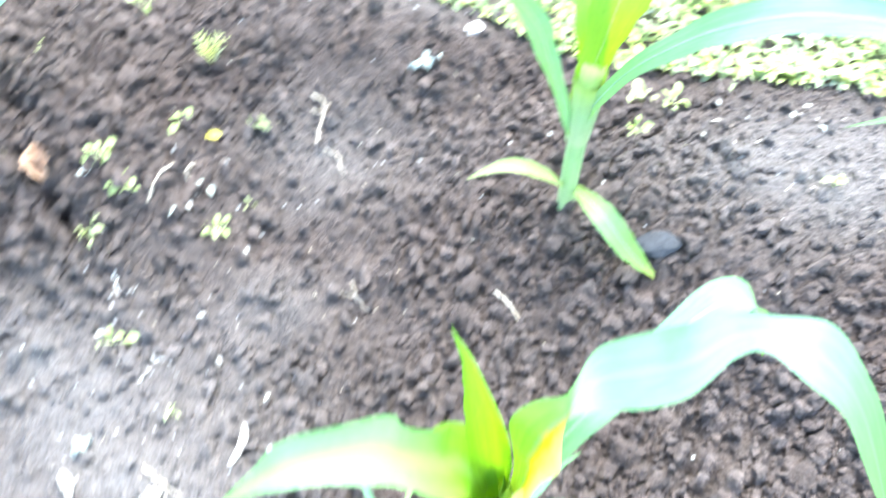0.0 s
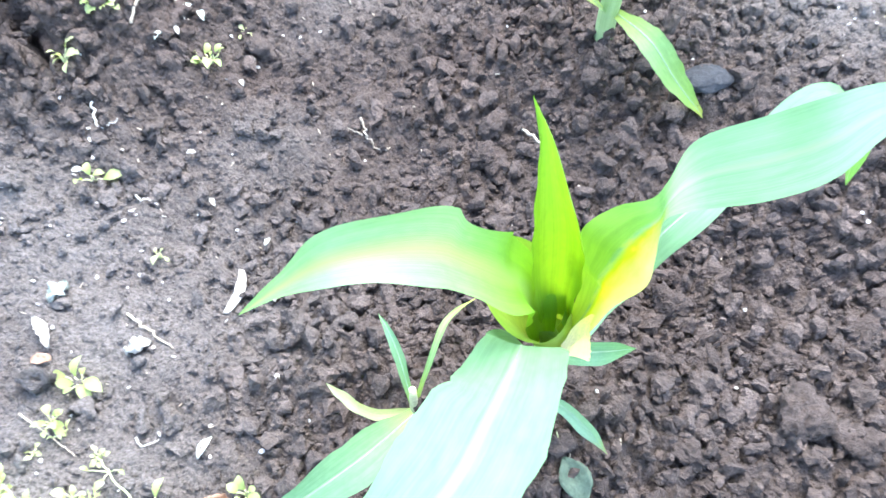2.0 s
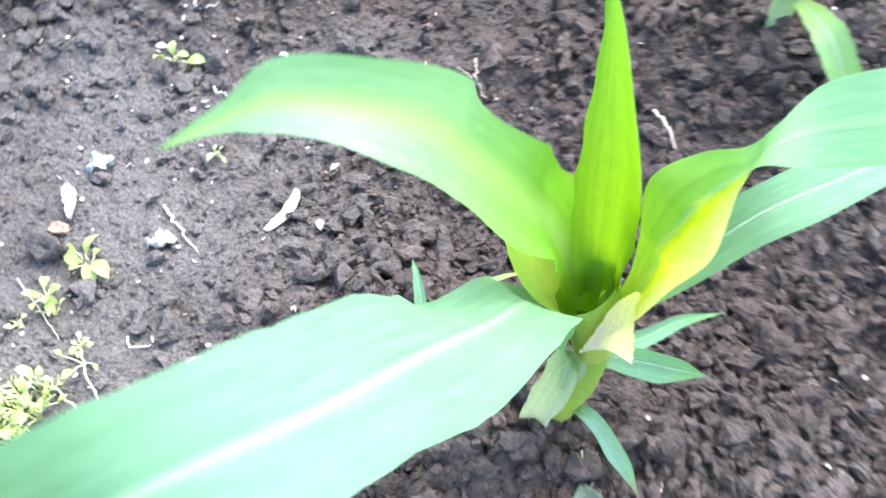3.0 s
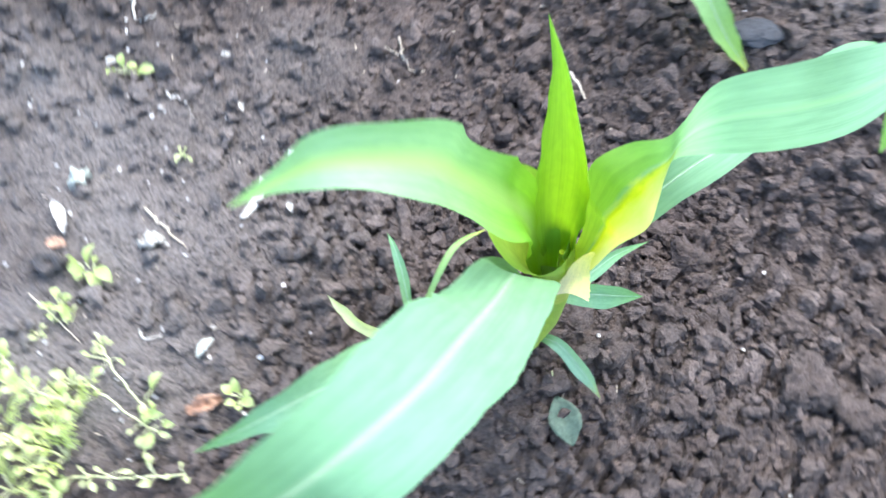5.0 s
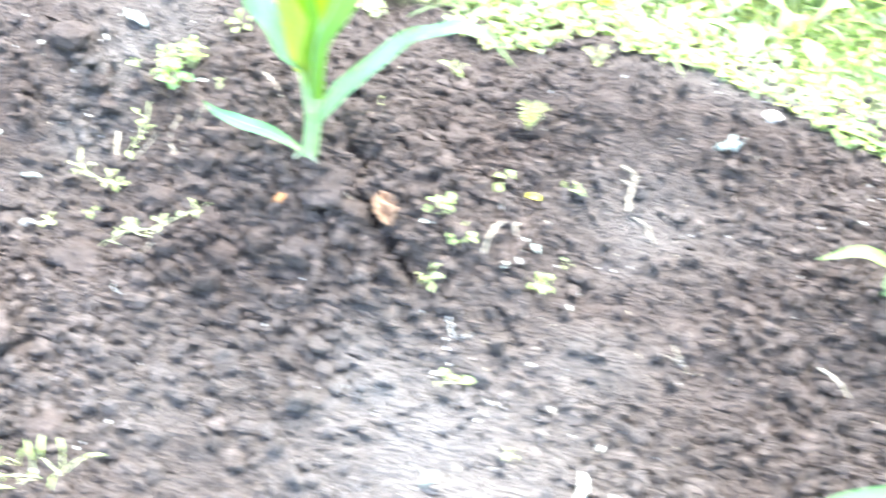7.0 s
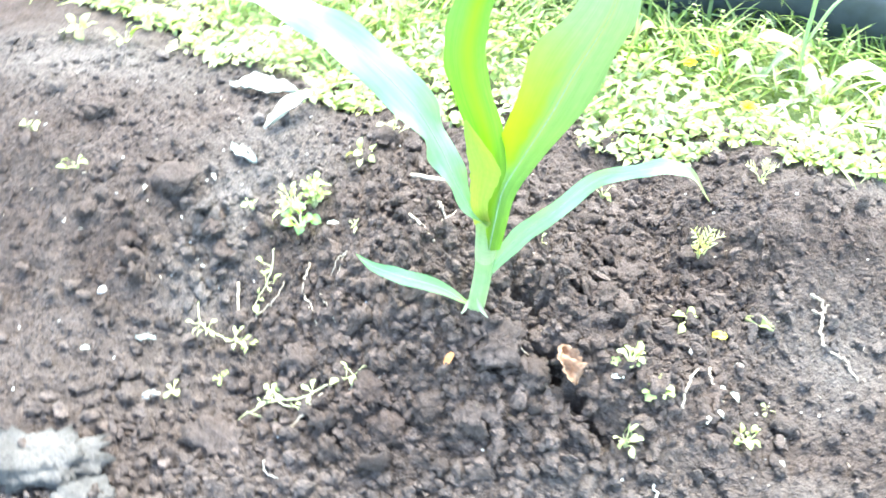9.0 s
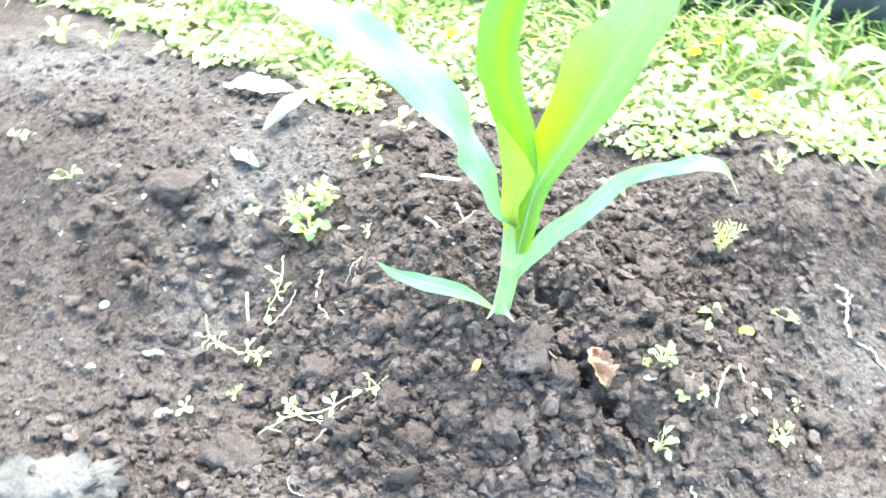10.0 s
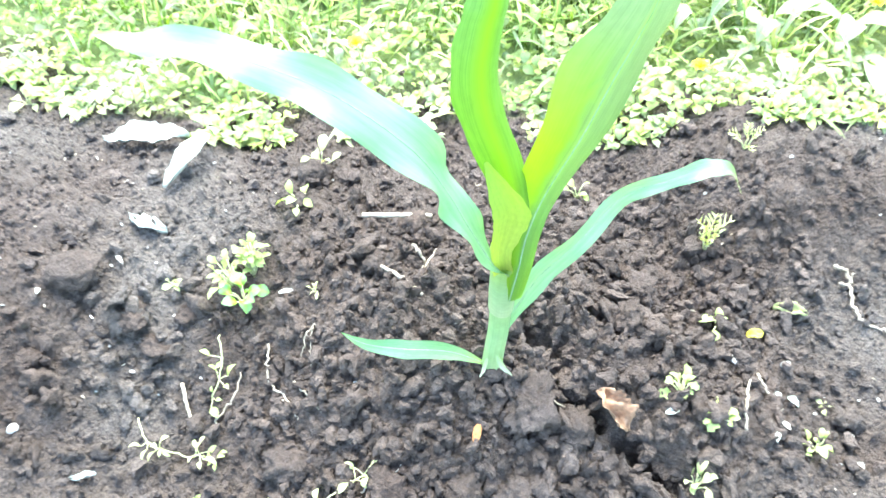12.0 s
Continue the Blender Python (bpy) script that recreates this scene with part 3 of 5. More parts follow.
def ribbon(rows, count, across, channel):
    """A blade between two margins (rows of x, y, z and x, y, z), sagging between them by channel times its half width."""
    p = spline(rows, count)
    bm, lines = bmesh.new(), []
    along = np.gradient((p[:, :3] + p[:, 3:]) / 2, axis=0)
    for k in range(count):
        one, other = Vector(p[k, :3]), Vector(p[k, 3:])
        nor = (other - one).cross(Vector(along[k])).normalized()
        deep = channel * (other - one).length / 2 * (1 if nor.z < 0 else -1)
        lines.append([bm.verts.new(other.lerp(one, j / across) + nor * (deep * (1 - (2 * j / across - 1) ** 2))) for j in range(across + 1)])
    uv = bm.loops.layers.uv.new("blade")
    for k in range(count - 1):
        for j in range(across):
            f = bm.faces.new((lines[k][j], lines[k][j + 1], lines[k + 1][j + 1], lines[k + 1][j]))
            for loop, (a, b) in zip(f.loops, ((j, k), (j + 1, k), (j + 1, k + 1), (j, k + 1))):
                loop[uv].uv = (a / across, b / (count - 1))
    return bm


def midrib(stations, count=40, size=0.055, reach=0.93, ref=(0, 0, 1)):
    """The pale rib, a low ridge that stands out of both faces of the blade."""
    rows = [(*c, max(0.0003, 0.4 * size * w + 0.0003) * (1 - 0.75 * k / count))
            for k, (c, side, nor, w, own) in enumerate(blade_rows(stations, count, ref)) if k < reach * count]
    return tube(rows, len(rows), 6)


def oval(length, width, droop=0.2, fold=0.25, steps=5, teeth=0.0):
    """A small leaf along +x from the origin: rows of points, faces and blade coordinates."""
    verts, faces, uvs = [], [], []
    for k in range(steps + 1):
        t = k / steps
        w = width * 0.5 * math.sin(math.pi * min(1, t * 0.94 + 0.06) ** 1.15) ** 0.8 * (1 + teeth * (-1) ** k)
        z = length * (0.25 * math.sin(t * 2.2) - droop * t * t)
        verts += [(length * t, -w, z + fold * w), (length * t, 0, z), (length * t, w, z + fold * w)]
    for k in range(steps):
        a = 3 * k
        faces += [(a, a + 1, a + 4, a + 3), (a + 1, a + 2, a + 5, a + 4)]
        uvs += [(0, k / steps), (0.5, k / steps), (0.5, (k + 1) / steps), (0, (k + 1) / steps),
                (0.5, k / steps), (1, k / steps), (1, (k + 1) / steps), (0.5, (k + 1) / steps)]
    return verts, faces, uvs


def oval_bm(m, length, width, droop=0.2, fold=0.25, steps=5, teeth=0.0):
    verts, faces, uvs = oval(length, width, droop, fold, steps, teeth)
    bm = bmesh.new()
    vs = [bm.verts.new(m @ Vector(v)) for v in verts]
    uv = bm.loops.layers.uv.new("blade")
    k = 0
    for f in faces:
        for loop in bm.faces.new([vs[i] for i in f]).loops:
            loop[uv].uv = uvs[k]
            k += 1
    return bm


# ---------------------------------------------------------------- maize plants
def maize_leaf(plant, stations, mat=BLADE, rib=MIDRIB, rib_size=0.055, label="", ref=(0, 0, 1), **shape):
    leaf = part("leaf", blade(stations, ref=ref, **shape), mat, plant, label)
    if rib is not None:
        part("midrib", midrib(stations, size=rib_size, ref=ref), rib, leaf, "pale raised midrib")
    return leaf


def cup(plant, rows, mat, gap_at, gap, sides=32, tilt=(0.0, 0.0), label=""):
    """A wrapped sheath, open at the top, its overlap turned to gap_at (degrees). Rows: x, y, z, radius. tilt: how the rim slopes along x and y."""
    p = spline(rows, 18)
    bm, rings = bmesh.new(), []
    for k, (x, y, z, r) in enumerate(p):
        ring, f = [], (k / 17) ** 2
        for j in range(sides + 1):
            a = radians(gap_at) + (2 * math.pi + radians(gap)) * j / sides
            rr = r * (1 + 0.14 * j / sides) * (1 + 0.03 * math.sin(3 * a + 6 * f))
            ring.append(bm.verts.new((x + rr * math.cos(a), y + rr * math.sin(a), z + f * (tilt[0] * math.cos(a) + tilt[1] * math.sin(a)))))
        rings.append(ring)
    uv = bm.loops.layers.uv.new("blade")
    for k in range(17):
        for j in range(sides):
            f = bm.faces.new((rings[k][j], rings[k][j + 1], rings[k + 1][j + 1], rings[k + 1][j]))
            for loop, (a, b) in zip(f.loops, ((j, k), (j + 1, k), (j + 1, k + 1), (j, k + 1))):
                loop[uv].uv = (a / sides, b / 17)
    return part("sheath", bm, mat, plant, label)


def maize_front():
    """The plant whose whorl is seen from above."""
    base = (0.024, 0.297, ground_z(0.024, 0.297) - 0.004)
    plant = holder("maize_plant", base, "young maize plant with wide blue-green arching leaves and a yellow-green whorl", "maize plant", "maize plants")
    part("stem", tube([(0.022, 0.307, 0.05, 0.0075), (0.0265, 0.307, 0.083, 0.0068), (0.0325, 0.308, 0.111, 0.0066), (0.0345, 0.308, 0.14, 0.0068), (0.0315, 0.307, 0.17, 0.0062)], 16, 16, 0.0002), SHOOT, plant)
    cup(plant, [(0.0335, 0.3075, 0.145, 0.0074), (0.0310, 0.307, 0.165, 0.0090), (0.0255, 0.3060, 0.189, 0.0126), (0.0165, 0.3045, 0.2150, 0.0190)], SHOOT, -25, 40, tilt=(-0.014, 0.008))
    maize_leaf(plant, [(0.027, 0.306, 0.163, 0.005, 60, 0.6), (0.020, 0.3055, 0.2015, 0.0102, 58, 0.5), (0.0135, 0.299, 0.2285, 0.0152, 50, 0.35), (0.0065, 0.2873, 0.2567, 0.0168, 40, 0.3), (-0.006, 0.2797, 0.2796, 0.015, 32, 0.3), (-0.0175, 0.2758, 0.2933, 0.0142, 28, 0.3), (-0.0353, 0.2692, 0.3021, 0.0118, 28, 0.3), (-0.0554, 0.263, 0.3024, 0.0092, 20, 0.3), (-0.0708, 0.2589, 0.2923, 0.0045, 0, 0.3), (-0.087, 0.252, 0.282, 0, 0, 0.3)],
               YOUNG, None, channel=0.3, ruffle=0.08, waves=3, seed=3, count=60, notch=(0.52, 1, 0.24))
    maize_leaf(plant, [(0.032, 0.309, 0.183, 0.0060, -178), (0.0305, 0.310, 0.2, 0.0078, -178), (0.0295, 0.311, 0.23, 0.0102, -179), (0.028, 0.313, 0.253, 0.0098, -176), (0.024, 0.316, 0.28, 0.0062, -174), (0.02, 0.317, 0.305, 0.0028, -170), (0.013, 0.318, 0.328, 0.0, -167)],
               WHORL, None, curl=-88, seed=4, label="yellow-green innermost leaf, still rolled", ref=(0, 1, 0))
    # the twisted leaf: its inner and outer margin, row by row
    part("leaf", ribbon([(0.0327, 0.3077, 0.1681, 0.0353, 0.2963, 0.1679), (0.0395, 0.309, 0.1925, 0.0463, 0.296, 0.1912), (0.0402, 0.312, 0.2155, 0.0542, 0.2974, 0.2142), (0.0382, 0.319, 0.2389, 0.0613, 0.286, 0.2529), (0.0505, 0.3213, 0.2549, 0.062, 0.2875, 0.2722), (0.0625, 0.3165, 0.269, 0.0622, 0.2912, 0.281), (0.068, 0.32, 0.2765, 0.0655, 0.299, 0.283), (0.079, 0.336, 0.282, 0.08, 0.304, 0.282), (0.1029, 0.3338, 0.3022, 0.0963, 0.2934, 0.305), (0.1161, 0.3275, 0.3207, 0.1126, 0.2908, 0.3232), (0.1327, 0.3278, 0.3289, 0.1299, 0.3040, 0.3310), (0.147, 0.3208, 0.3373, 0.1414, 0.3032, 0.3379), (0.1681, 0.3162, 0.3392, 0.1539, 0.2898, 0.3388), (0.184, 0.3038, 0.3226, 0.172, 0.2842, 0.3214), (0.1999, 0.2937, 0.2886, 0.1881, 0.2783, 0.2874), (0.218, 0.271, 0.22, 0.218, 0.271, 0.22)], 80, 12, 0.10), PALE_EDGED, plant)
    maize_leaf(plant, [(0.0285, 0.3, 0.135, 0.0045, -168), (0.0245, 0.294, 0.162, 0.0065, -168), (0.016, 0.283, 0.198, 0.0135, -168), (0.0146, 0.2688, 0.2314, 0.0164, -180), (0.0096, 0.246, 0.2548, 0.0214, -193), (0.0032, 0.2206, 0.2826, 0.0207, -172), (-0.0065, 0.1872, 0.314, 0.0197, -174), (-0.0215, 0.1592, 0.3327, 0.0185, -143), (-0.037, 0.144, 0.33, 0.0215, -115), (-0.062, 0.128, 0.318, 0.0215, -108), (-0.095, 0.112, 0.296, 0.012, -104), (-0.12, 0.098, 0.272, 0, -104)],
               BLADE, MIDRIB, 0.02, channel=0.10, ruffle=0.10, waves=4, seed=8, count=70, nick=0.012, notch=(0.47, -1, 0.16))
    maize_leaf(plant, [(0.034, 0.307, 0.135, 0.005, 3), (0.042, 0.313, 0.16, 0.007, 3), (0.0541, 0.3158, 0.1952, 0.008, -10), (0.0734, 0.3272, 0.2237, 0.0095, -30), (0.0987, 0.3516, 0.2258, 0.0092, -16), (0.1292, 0.3838, 0.2228, 0.009, 2), (0.157, 0.401, 0.226, 0.016, 12), (0.178, 0.409, 0.198, 0.0105, 10), (0.19, 0.414, 0.142, 0, 10)],
               BLADE, MIDRIB, channel=0.2, ruffle=0.14, waves=4, seed=9)
    for rows, mat in (([(0.031, 0.306, 0.088, 0.0018, 4), (0.042, 0.300, 0.096, 0.0036, -41), (0.056, 0.291, 0.088, 0.0040, -43), (0.069, 0.284, 0.070, 0.0, -43)], GLAUCOUS),
                      ([(0.030, 0.308, 0.110, 0.003, -17), (0.037, 0.319, 0.12, 0.0035, -17), (0.051, 0.334, 0.112, 0.0042, -40), (0.065, 0.353, 0.103, 0.0028, -45), (0.084, 0.373, 0.088, 0.0, -45)], BLADE),
                      ([(0.030, 0.305, 0.105, 0.003, -50), (0.038, 0.317, 0.118, 0.004, -50), (0.053, 0.322, 0.115, 0.0068, -50), (0.067, 0.326, 0.11, 0.0055, -55), (0.082, 0.333, 0.1, 0.0, -55)], BLADE)):
        maize_leaf(plant, rows, mat, MIDRIB, 0.04, "short narrow leaf low on the stem", channel=0.3, ruffle=0.06, waves=2, seed=12, count=22, across=6)
    # the pale wrapped foot of the right-hand leaf, seen from its underside
    maize_leaf(plant, [(0.0395, 0.2990, 0.160, 0.0098, 172), (0.0403, 0.2972, 0.171, 0.0086, 172), (0.0410, 0.2955, 0.186, 0.0062, 174), (0.0420, 0.2940, 0.204, 0.0034, 178), (0.0450, 0.2925, 0.216, 0.0012, 180)],
               CREAM, None, channel=-0.35, ruffle=0.05, seed=13, count=20, across=8, label="cream-coloured wrapped leaf foot", ref=(0, 1, 0))
    for rows, turn in (([(0.0275, 0.299, 0.152, 0.0050, 170), (0.0245, 0.2975, 0.125, 0.0072, 172), (0.020, 0.297, 0.102, 0.0068, 178), (0.0165, 0.296, 0.083, 0.0052, 186)], 3),
                       ([(0.0300, 0.2995, 0.150, 0.0042, 200), (0.0290, 0.2985, 0.138, 0.0048, 205), (0.0280, 0.2975, 0.125, 0.0030, 210), (0.0275, 0.297, 0.118, 0.0008, 215)], 5)):
        maize_leaf(plant, rows, OLD_SHEATH, None, channel=-0.45, ruffle=0.15, waves=2, seed=turn, count=18, across=8, nick=0.03, label="pale old sheath at the foot", ref=(0, 1, 0))


def grass_seedling():
    base = (-0.037, 0.311, ground_z(-0.037, 0.311) - 0.002)
    plant = holder("maize_seedling", base, "small pale green seedling with narrow leaves beside the maize", "seedling")
    part("stem", tube([(-0.037, 0.311, base[2] - 0.004, 0.003), (-0.037, 0.311, 0.065, 0.0026), (-0.037, 0.31, 0.085, 0.002)], 6, 8), STEM, plant)
    for rows, mat in (([(-0.038, 0.312, 0.06, 0.0016, 25), (-0.046, 0.331, 0.08, 0.0030, 14), (-0.053, 0.344, 0.088, 0.0020, 23), (-0.059, 0.353, 0.089, 0.0, 23)], BLADE),
                      ([(-0.036, 0.313, 0.06, 0.0010, -20), (-0.029, 0.323, 0.088, 0.0015, -9), (-0.020, 0.346, 0.098, 0.0018, 2), (-0.004, 0.372, 0.078, 0.0, 2)], DROOPING),
                      ([(-0.039, 0.307, 0.06, 0.0024, -150), (-0.058, 0.3, 0.073, 0.0034, -130), (-0.075, 0.309, 0.073, 0.0034, -129), (-0.087, 0.319, 0.068, 0.0, -129)], WEED_PALE),
                      ([(-0.036, 0.300, 0.075, 0.0035, -165), (-0.056, 0.261, 0.115, 0.0112, -154), (-0.082, 0.237, 0.12, 0.0090, -144), (-0.103, 0.221, 0.118, 0.0045, -134), (-0.125, 0.21, 0.105, 0.0, -134)], BLADE)):
        maize_leaf(plant, rows, mat, MIDRIB if mat == BLADE else None, 0.03, channel=0.3, ruffle=0.12, waves=3, seed=21, count=24, across=8, nick=0.02)


def maize_rear():
    """The tall plant on the mound."""
    base = (-0.436, 0.674, ground_z(-0.436, 0.674) - 0.004)
    plant = holder("maize_plant", base, "young maize plant with pale stem and broad upright yellow-green leaves", "maize plant", "maize plants")
    part("stem", tube([(-0.4375, 0.672, 0.035, 0.0075), (-0.436, 0.6745, 0.07, 0.0072), (-0.430, 0.680, 0.11, 0.0072), (-0.4255, 0.683, 0.15, 0.0074), (-0.423, 0.683, 0.185, 0.0060)], 16, 14, 0.0002), SHEATH, plant)
    cup(plant, [(-0.4275, 0.682, 0.128, 0.0078), (-0.4262, 0.683, 0.145, 0.0084), (-0.4245, 0.683, 0.165, 0.0092), (-0.4228, 0.683, 0.185, 0.0100)], SHEATH, 235, 60, tilt=(0.0, 0.006))
    maize_leaf(plant, [(-0.427, 0.677, 0.17, 0.0055, -166), (-0.436, 0.668, 0.195, 0.0070, -166), (-0.447, 0.672, 0.222, 0.0085, -167), (-0.458, 0.678, 0.25, 0.0118, -160), (-0.476, 0.681, 0.287, 0.0142, -148), (-0.51, 0.693, 0.32, 0.0142, -146), (-0.542, 0.712, 0.33, 0.0118, -150), (-0.584, 0.738, 0.332, 0.0100, -160), (-0.619, 0.759, 0.325, 0.0072, -168), (-0.642, 0.778, 0.318, 0.0, -174)],
               GLAUCOUS, MIDRIB, 0.03, channel=0.12, ruffle=0.42, waves=5.5, seed=31, count=56)
    maize_leaf(plant, [(-0.4245, 0.6745, 0.150, 0.0085, -180), (-0.4225, 0.6725, 0.185, 0.0100, -180), (-0.4205, 0.6735, 0.215, 0.0112, -182), (-0.424, 0.680, 0.255, 0.0116, -190), (-0.434, 0.685, 0.297, 0.0134, -200), (-0.436, 0.689, 0.325, 0.0148, -200), (-0.431, 0.694, 0.35, 0.0140, -198), (-0.426, 0.698, 0.369, 0.0118, -199), (-0.424, 0.712, 0.42, 0.0, -200)],
               STRIPED, None, curl=60, seed=32, label="yellow-green young leaf, rolled lengthwise", ref=(0, 1, 0))
    maize_leaf(plant, [(-0.424, 0.6735, 0.145, 0.0080, -178), (-0.419, 0.671, 0.18, 0.0095, -178), (-0.413, 0.674, 0.21, 0.0120, -186), (-0.400, 0.684, 0.232, 0.0180, -195), (-0.381, 0.685, 0.272, 0.0270, -196), (-0.366, 0.687, 0.308, 0.0300, -197), (-0.354, 0.69, 0.332, 0.0275, -199), (-0.344, 0.692, 0.356, 0.0220, -199), (-0.336, 0.698, 0.385, 0.0165, -204), (-0.324, 0.712, 0.430, 0.0, -204)],
               UPRIGHT, MIDRIB, 0.04, channel=0.30, ruffle=0.05, waves=3, seed=33, count=56, ref=(0, 1, 0))
    maize_leaf(plant, [(-0.4285, 0.674, 0.176, 0.0060, -180), (-0.4300, 0.6705, 0.2015, 0.0062, -180), (-0.4265, 0.6685, 0.224, 0.0092, -178), (-0.4245, 0.6680, 0.240, 0.0108, -176), (-0.4305, 0.6690, 0.258, 0.0072, -178), (-0.4380, 0.6705, 0.280, 0.0012, -180)],
               SHOOT, None, channel=-0.4, ruffle=0.04, seed=36, count=24, across=8, label="yellow-green overlapping sheath edge", ref=(0, 1, 0))
    maize_leaf(plant, [(-0.4325, 0.678, 0.095, 0.0028, -46), (-0.427, 0.678, 0.112, 0.0040, -46), (-0.402, 0.688, 0.145, 0.0074, -55), (-0.377, 0.691, 0.17, 0.0070, -55), (-0.345, 0.703, 0.195, 0.0062, -60), (-0.32, 0.696, 0.211, 0.0050, -50), (-0.295, 0.696, 0.217, 0.0060, -30), (-0.275, 0.706, 0.2, 0.0036, -45), (-0.254, 0.722, 0.155, 0.0, -60)],
               GLAUCOUS, MIDRIB, 0.04, "narrow lower leaf with a brown curled tip", channel=0.2, ruffle=0.28, waves=6, seed=34)
    for k, rows in enumerate(([(-0.4335, 0.6675, 0.094, 0.0012, 175), (-0.4315, 0.665, 0.087, 0.0020, 178), (-0.4285, 0.662, 0.083, 0.0016, 184), (-0.4250, 0.658, 0.081, 0.0004, 190)],
                              [(-0.4405, 0.669, 0.090, 0.0012, 170), (-0.4435, 0.665, 0.084, 0.0015, 168), (-0.4470, 0.661, 0.081, 0.0004, 160)])):
        maize_leaf(plant, rows, OLD_SHEATH, None, channel=-0.5, ruffle=0.2, waves=2, seed=37 + k, count=14, across=6, nick=0.05, label="withered sheath scrap at the foot", ref=(0, 1, 0))
    maize_leaf(plant, [(-0.439, 0.676, 0.072, 0.0018, 167), (-0.465, 0.676, 0.095, 0.0053, 215), (-0.495, 0.676, 0.107, 0.0062, 212), (-0.52, 0.682, 0.112, 0.0034, 220), (-0.535, 0.694, 0.113, 0.0, 220)],
               BLADE, MIDRIB, 0.05, "short lowest leaf lying over the soil", channel=0.2, ruffle=0.15, waves=3, seed=35, count=24, across=8)


def maize_side():
    base = (0.078, 0.604, ground_z(0.078, 0.604) - 0.004)
    plant = holder("maize_plant", base, "young maize plant with narrow pale lower leaves and yellow whorl", "maize plant", "maize plants")
    part("stem", tube([(0.077, 0.601, 0.02, 0.0072), (0.078, 0.604, 0.058, 0.0070), (0.082, 0.608, 0.11, 0.0072), (0.087, 0.612, 0.155, 0.0085), (0.091, 0.618, 0.185, 0.0085)], 14, 12, 0.0002), SHEATH, plant)
    cup(plant, [(0.083, 0.609, 0.12, 0.0085), (0.087, 0.612, 0.15, 0.0098), (0.090, 0.617, 0.178, 0.0108)], SHEATH, 250, 50, tilt=(0.0, 0.005))
    maize_leaf(plant, [(0.078, 0.601, 0.068, 0.0019, 180), (0.058, 0.593, 0.097, 0.0046, 215), (0.032, 0.586, 0.115, 0.0048, 215), (0.001, 0.58, 0.106, 0.0, 215)], WEED, MIDRIB, 0.05, "short pale lower leaf", channel=0.25, ruffle=0.1, seed=41, count=22, across=6)
    maize_leaf(plant, [(0.083, 0.604, 0.068, 0.0030, 150), (0.103, 0.566, 0.082, 0.0091, 160), (0.124, 0.549, 0.06, 0.0079, 152), (0.152, 0.546, 0.022, 0.0, 152)], DROOPING, MIDRIB, 0.05, "drooping lower leaf with a yellowed tip", channel=0.2, ruffle=0.1, seed=42, count=24, across=8)
    maize_leaf(plant, [(0.080, 0.607, 0.115, 0.0030, 54), (0.074, 0.606, 0.145, 0.0042, 60), (0.061, 0.614, 0.19, 0.0066, 79), (0.051, 0.610, 0.23, 0.0085, 105), (0.032, 0.607, 0.26, 0.0060, 90), (-0.005, 0.62, 0.27, 0.0, 80)], BLADE, MIDRIB, channel=0.2, ruffle=0.15, seed=43, count=30, across=8)
    maize_leaf(plant, [(0.086, 0.604, 0.145, 0.0035, 125), (0.094, 0.603, 0.165, 0.0045, 120), (0.114, 0.603, 0.195, 0.0060, 112), (0.142, 0.601, 0.22, 0.0085, 140), (0.171, 0.597, 0.24, 0.0115, 144), (0.215, 0.597, 0.25, 0.0139, 159), (0.264, 0.595, 0.247, 0.0132, 161), (0.305, 0.590, 0.237, 0.0105, 165), (0.322, 0.584, 0.208, 0.0075, 170), (0.302, 0.580, 0.181, 0.0040, 180), (0.258, 0.579, 0.166, 0.0, 185)], BLADE, MIDRIB, channel=0.15, ruffle=0.15, seed=44)
    maize_leaf(plant, [(0.084, 0.612, 0.150, 0.0080, -176), (0.086, 0.615, 0.169, 0.0090, -176), (0.096, 0.622, 0.2, 0.0122, -176), (0.105, 0.628, 0.233, 0.0187, -170), (0.118, 0.638, 0.262, 0.0205, -167), (0.134, 0.66, 0.325, 0.0, -167)],
               WHORL, MIDRIB_YOUNG, curl=35, seed=45, label="yellow-green young leaf of the whorl", ref=(0, 1, 0))
    maize_leaf(plant, [(0.090, 0.616, 0.17, 0.0085, 30), (0.090, 0.628, 0.20, 0.0110, 30), (0.086, 0.645, 0.25, 0.0140, 30), (0.070, 0.668, 0.30, 0.0110, 30), (0.050, 0.700, 0.33, 0.0, 30)], YOUNG, MIDRIB, channel=0.3, ruffle=0.08, seed=46)


maize_front()
grass_seedling()
maize_rear()
maize_side()


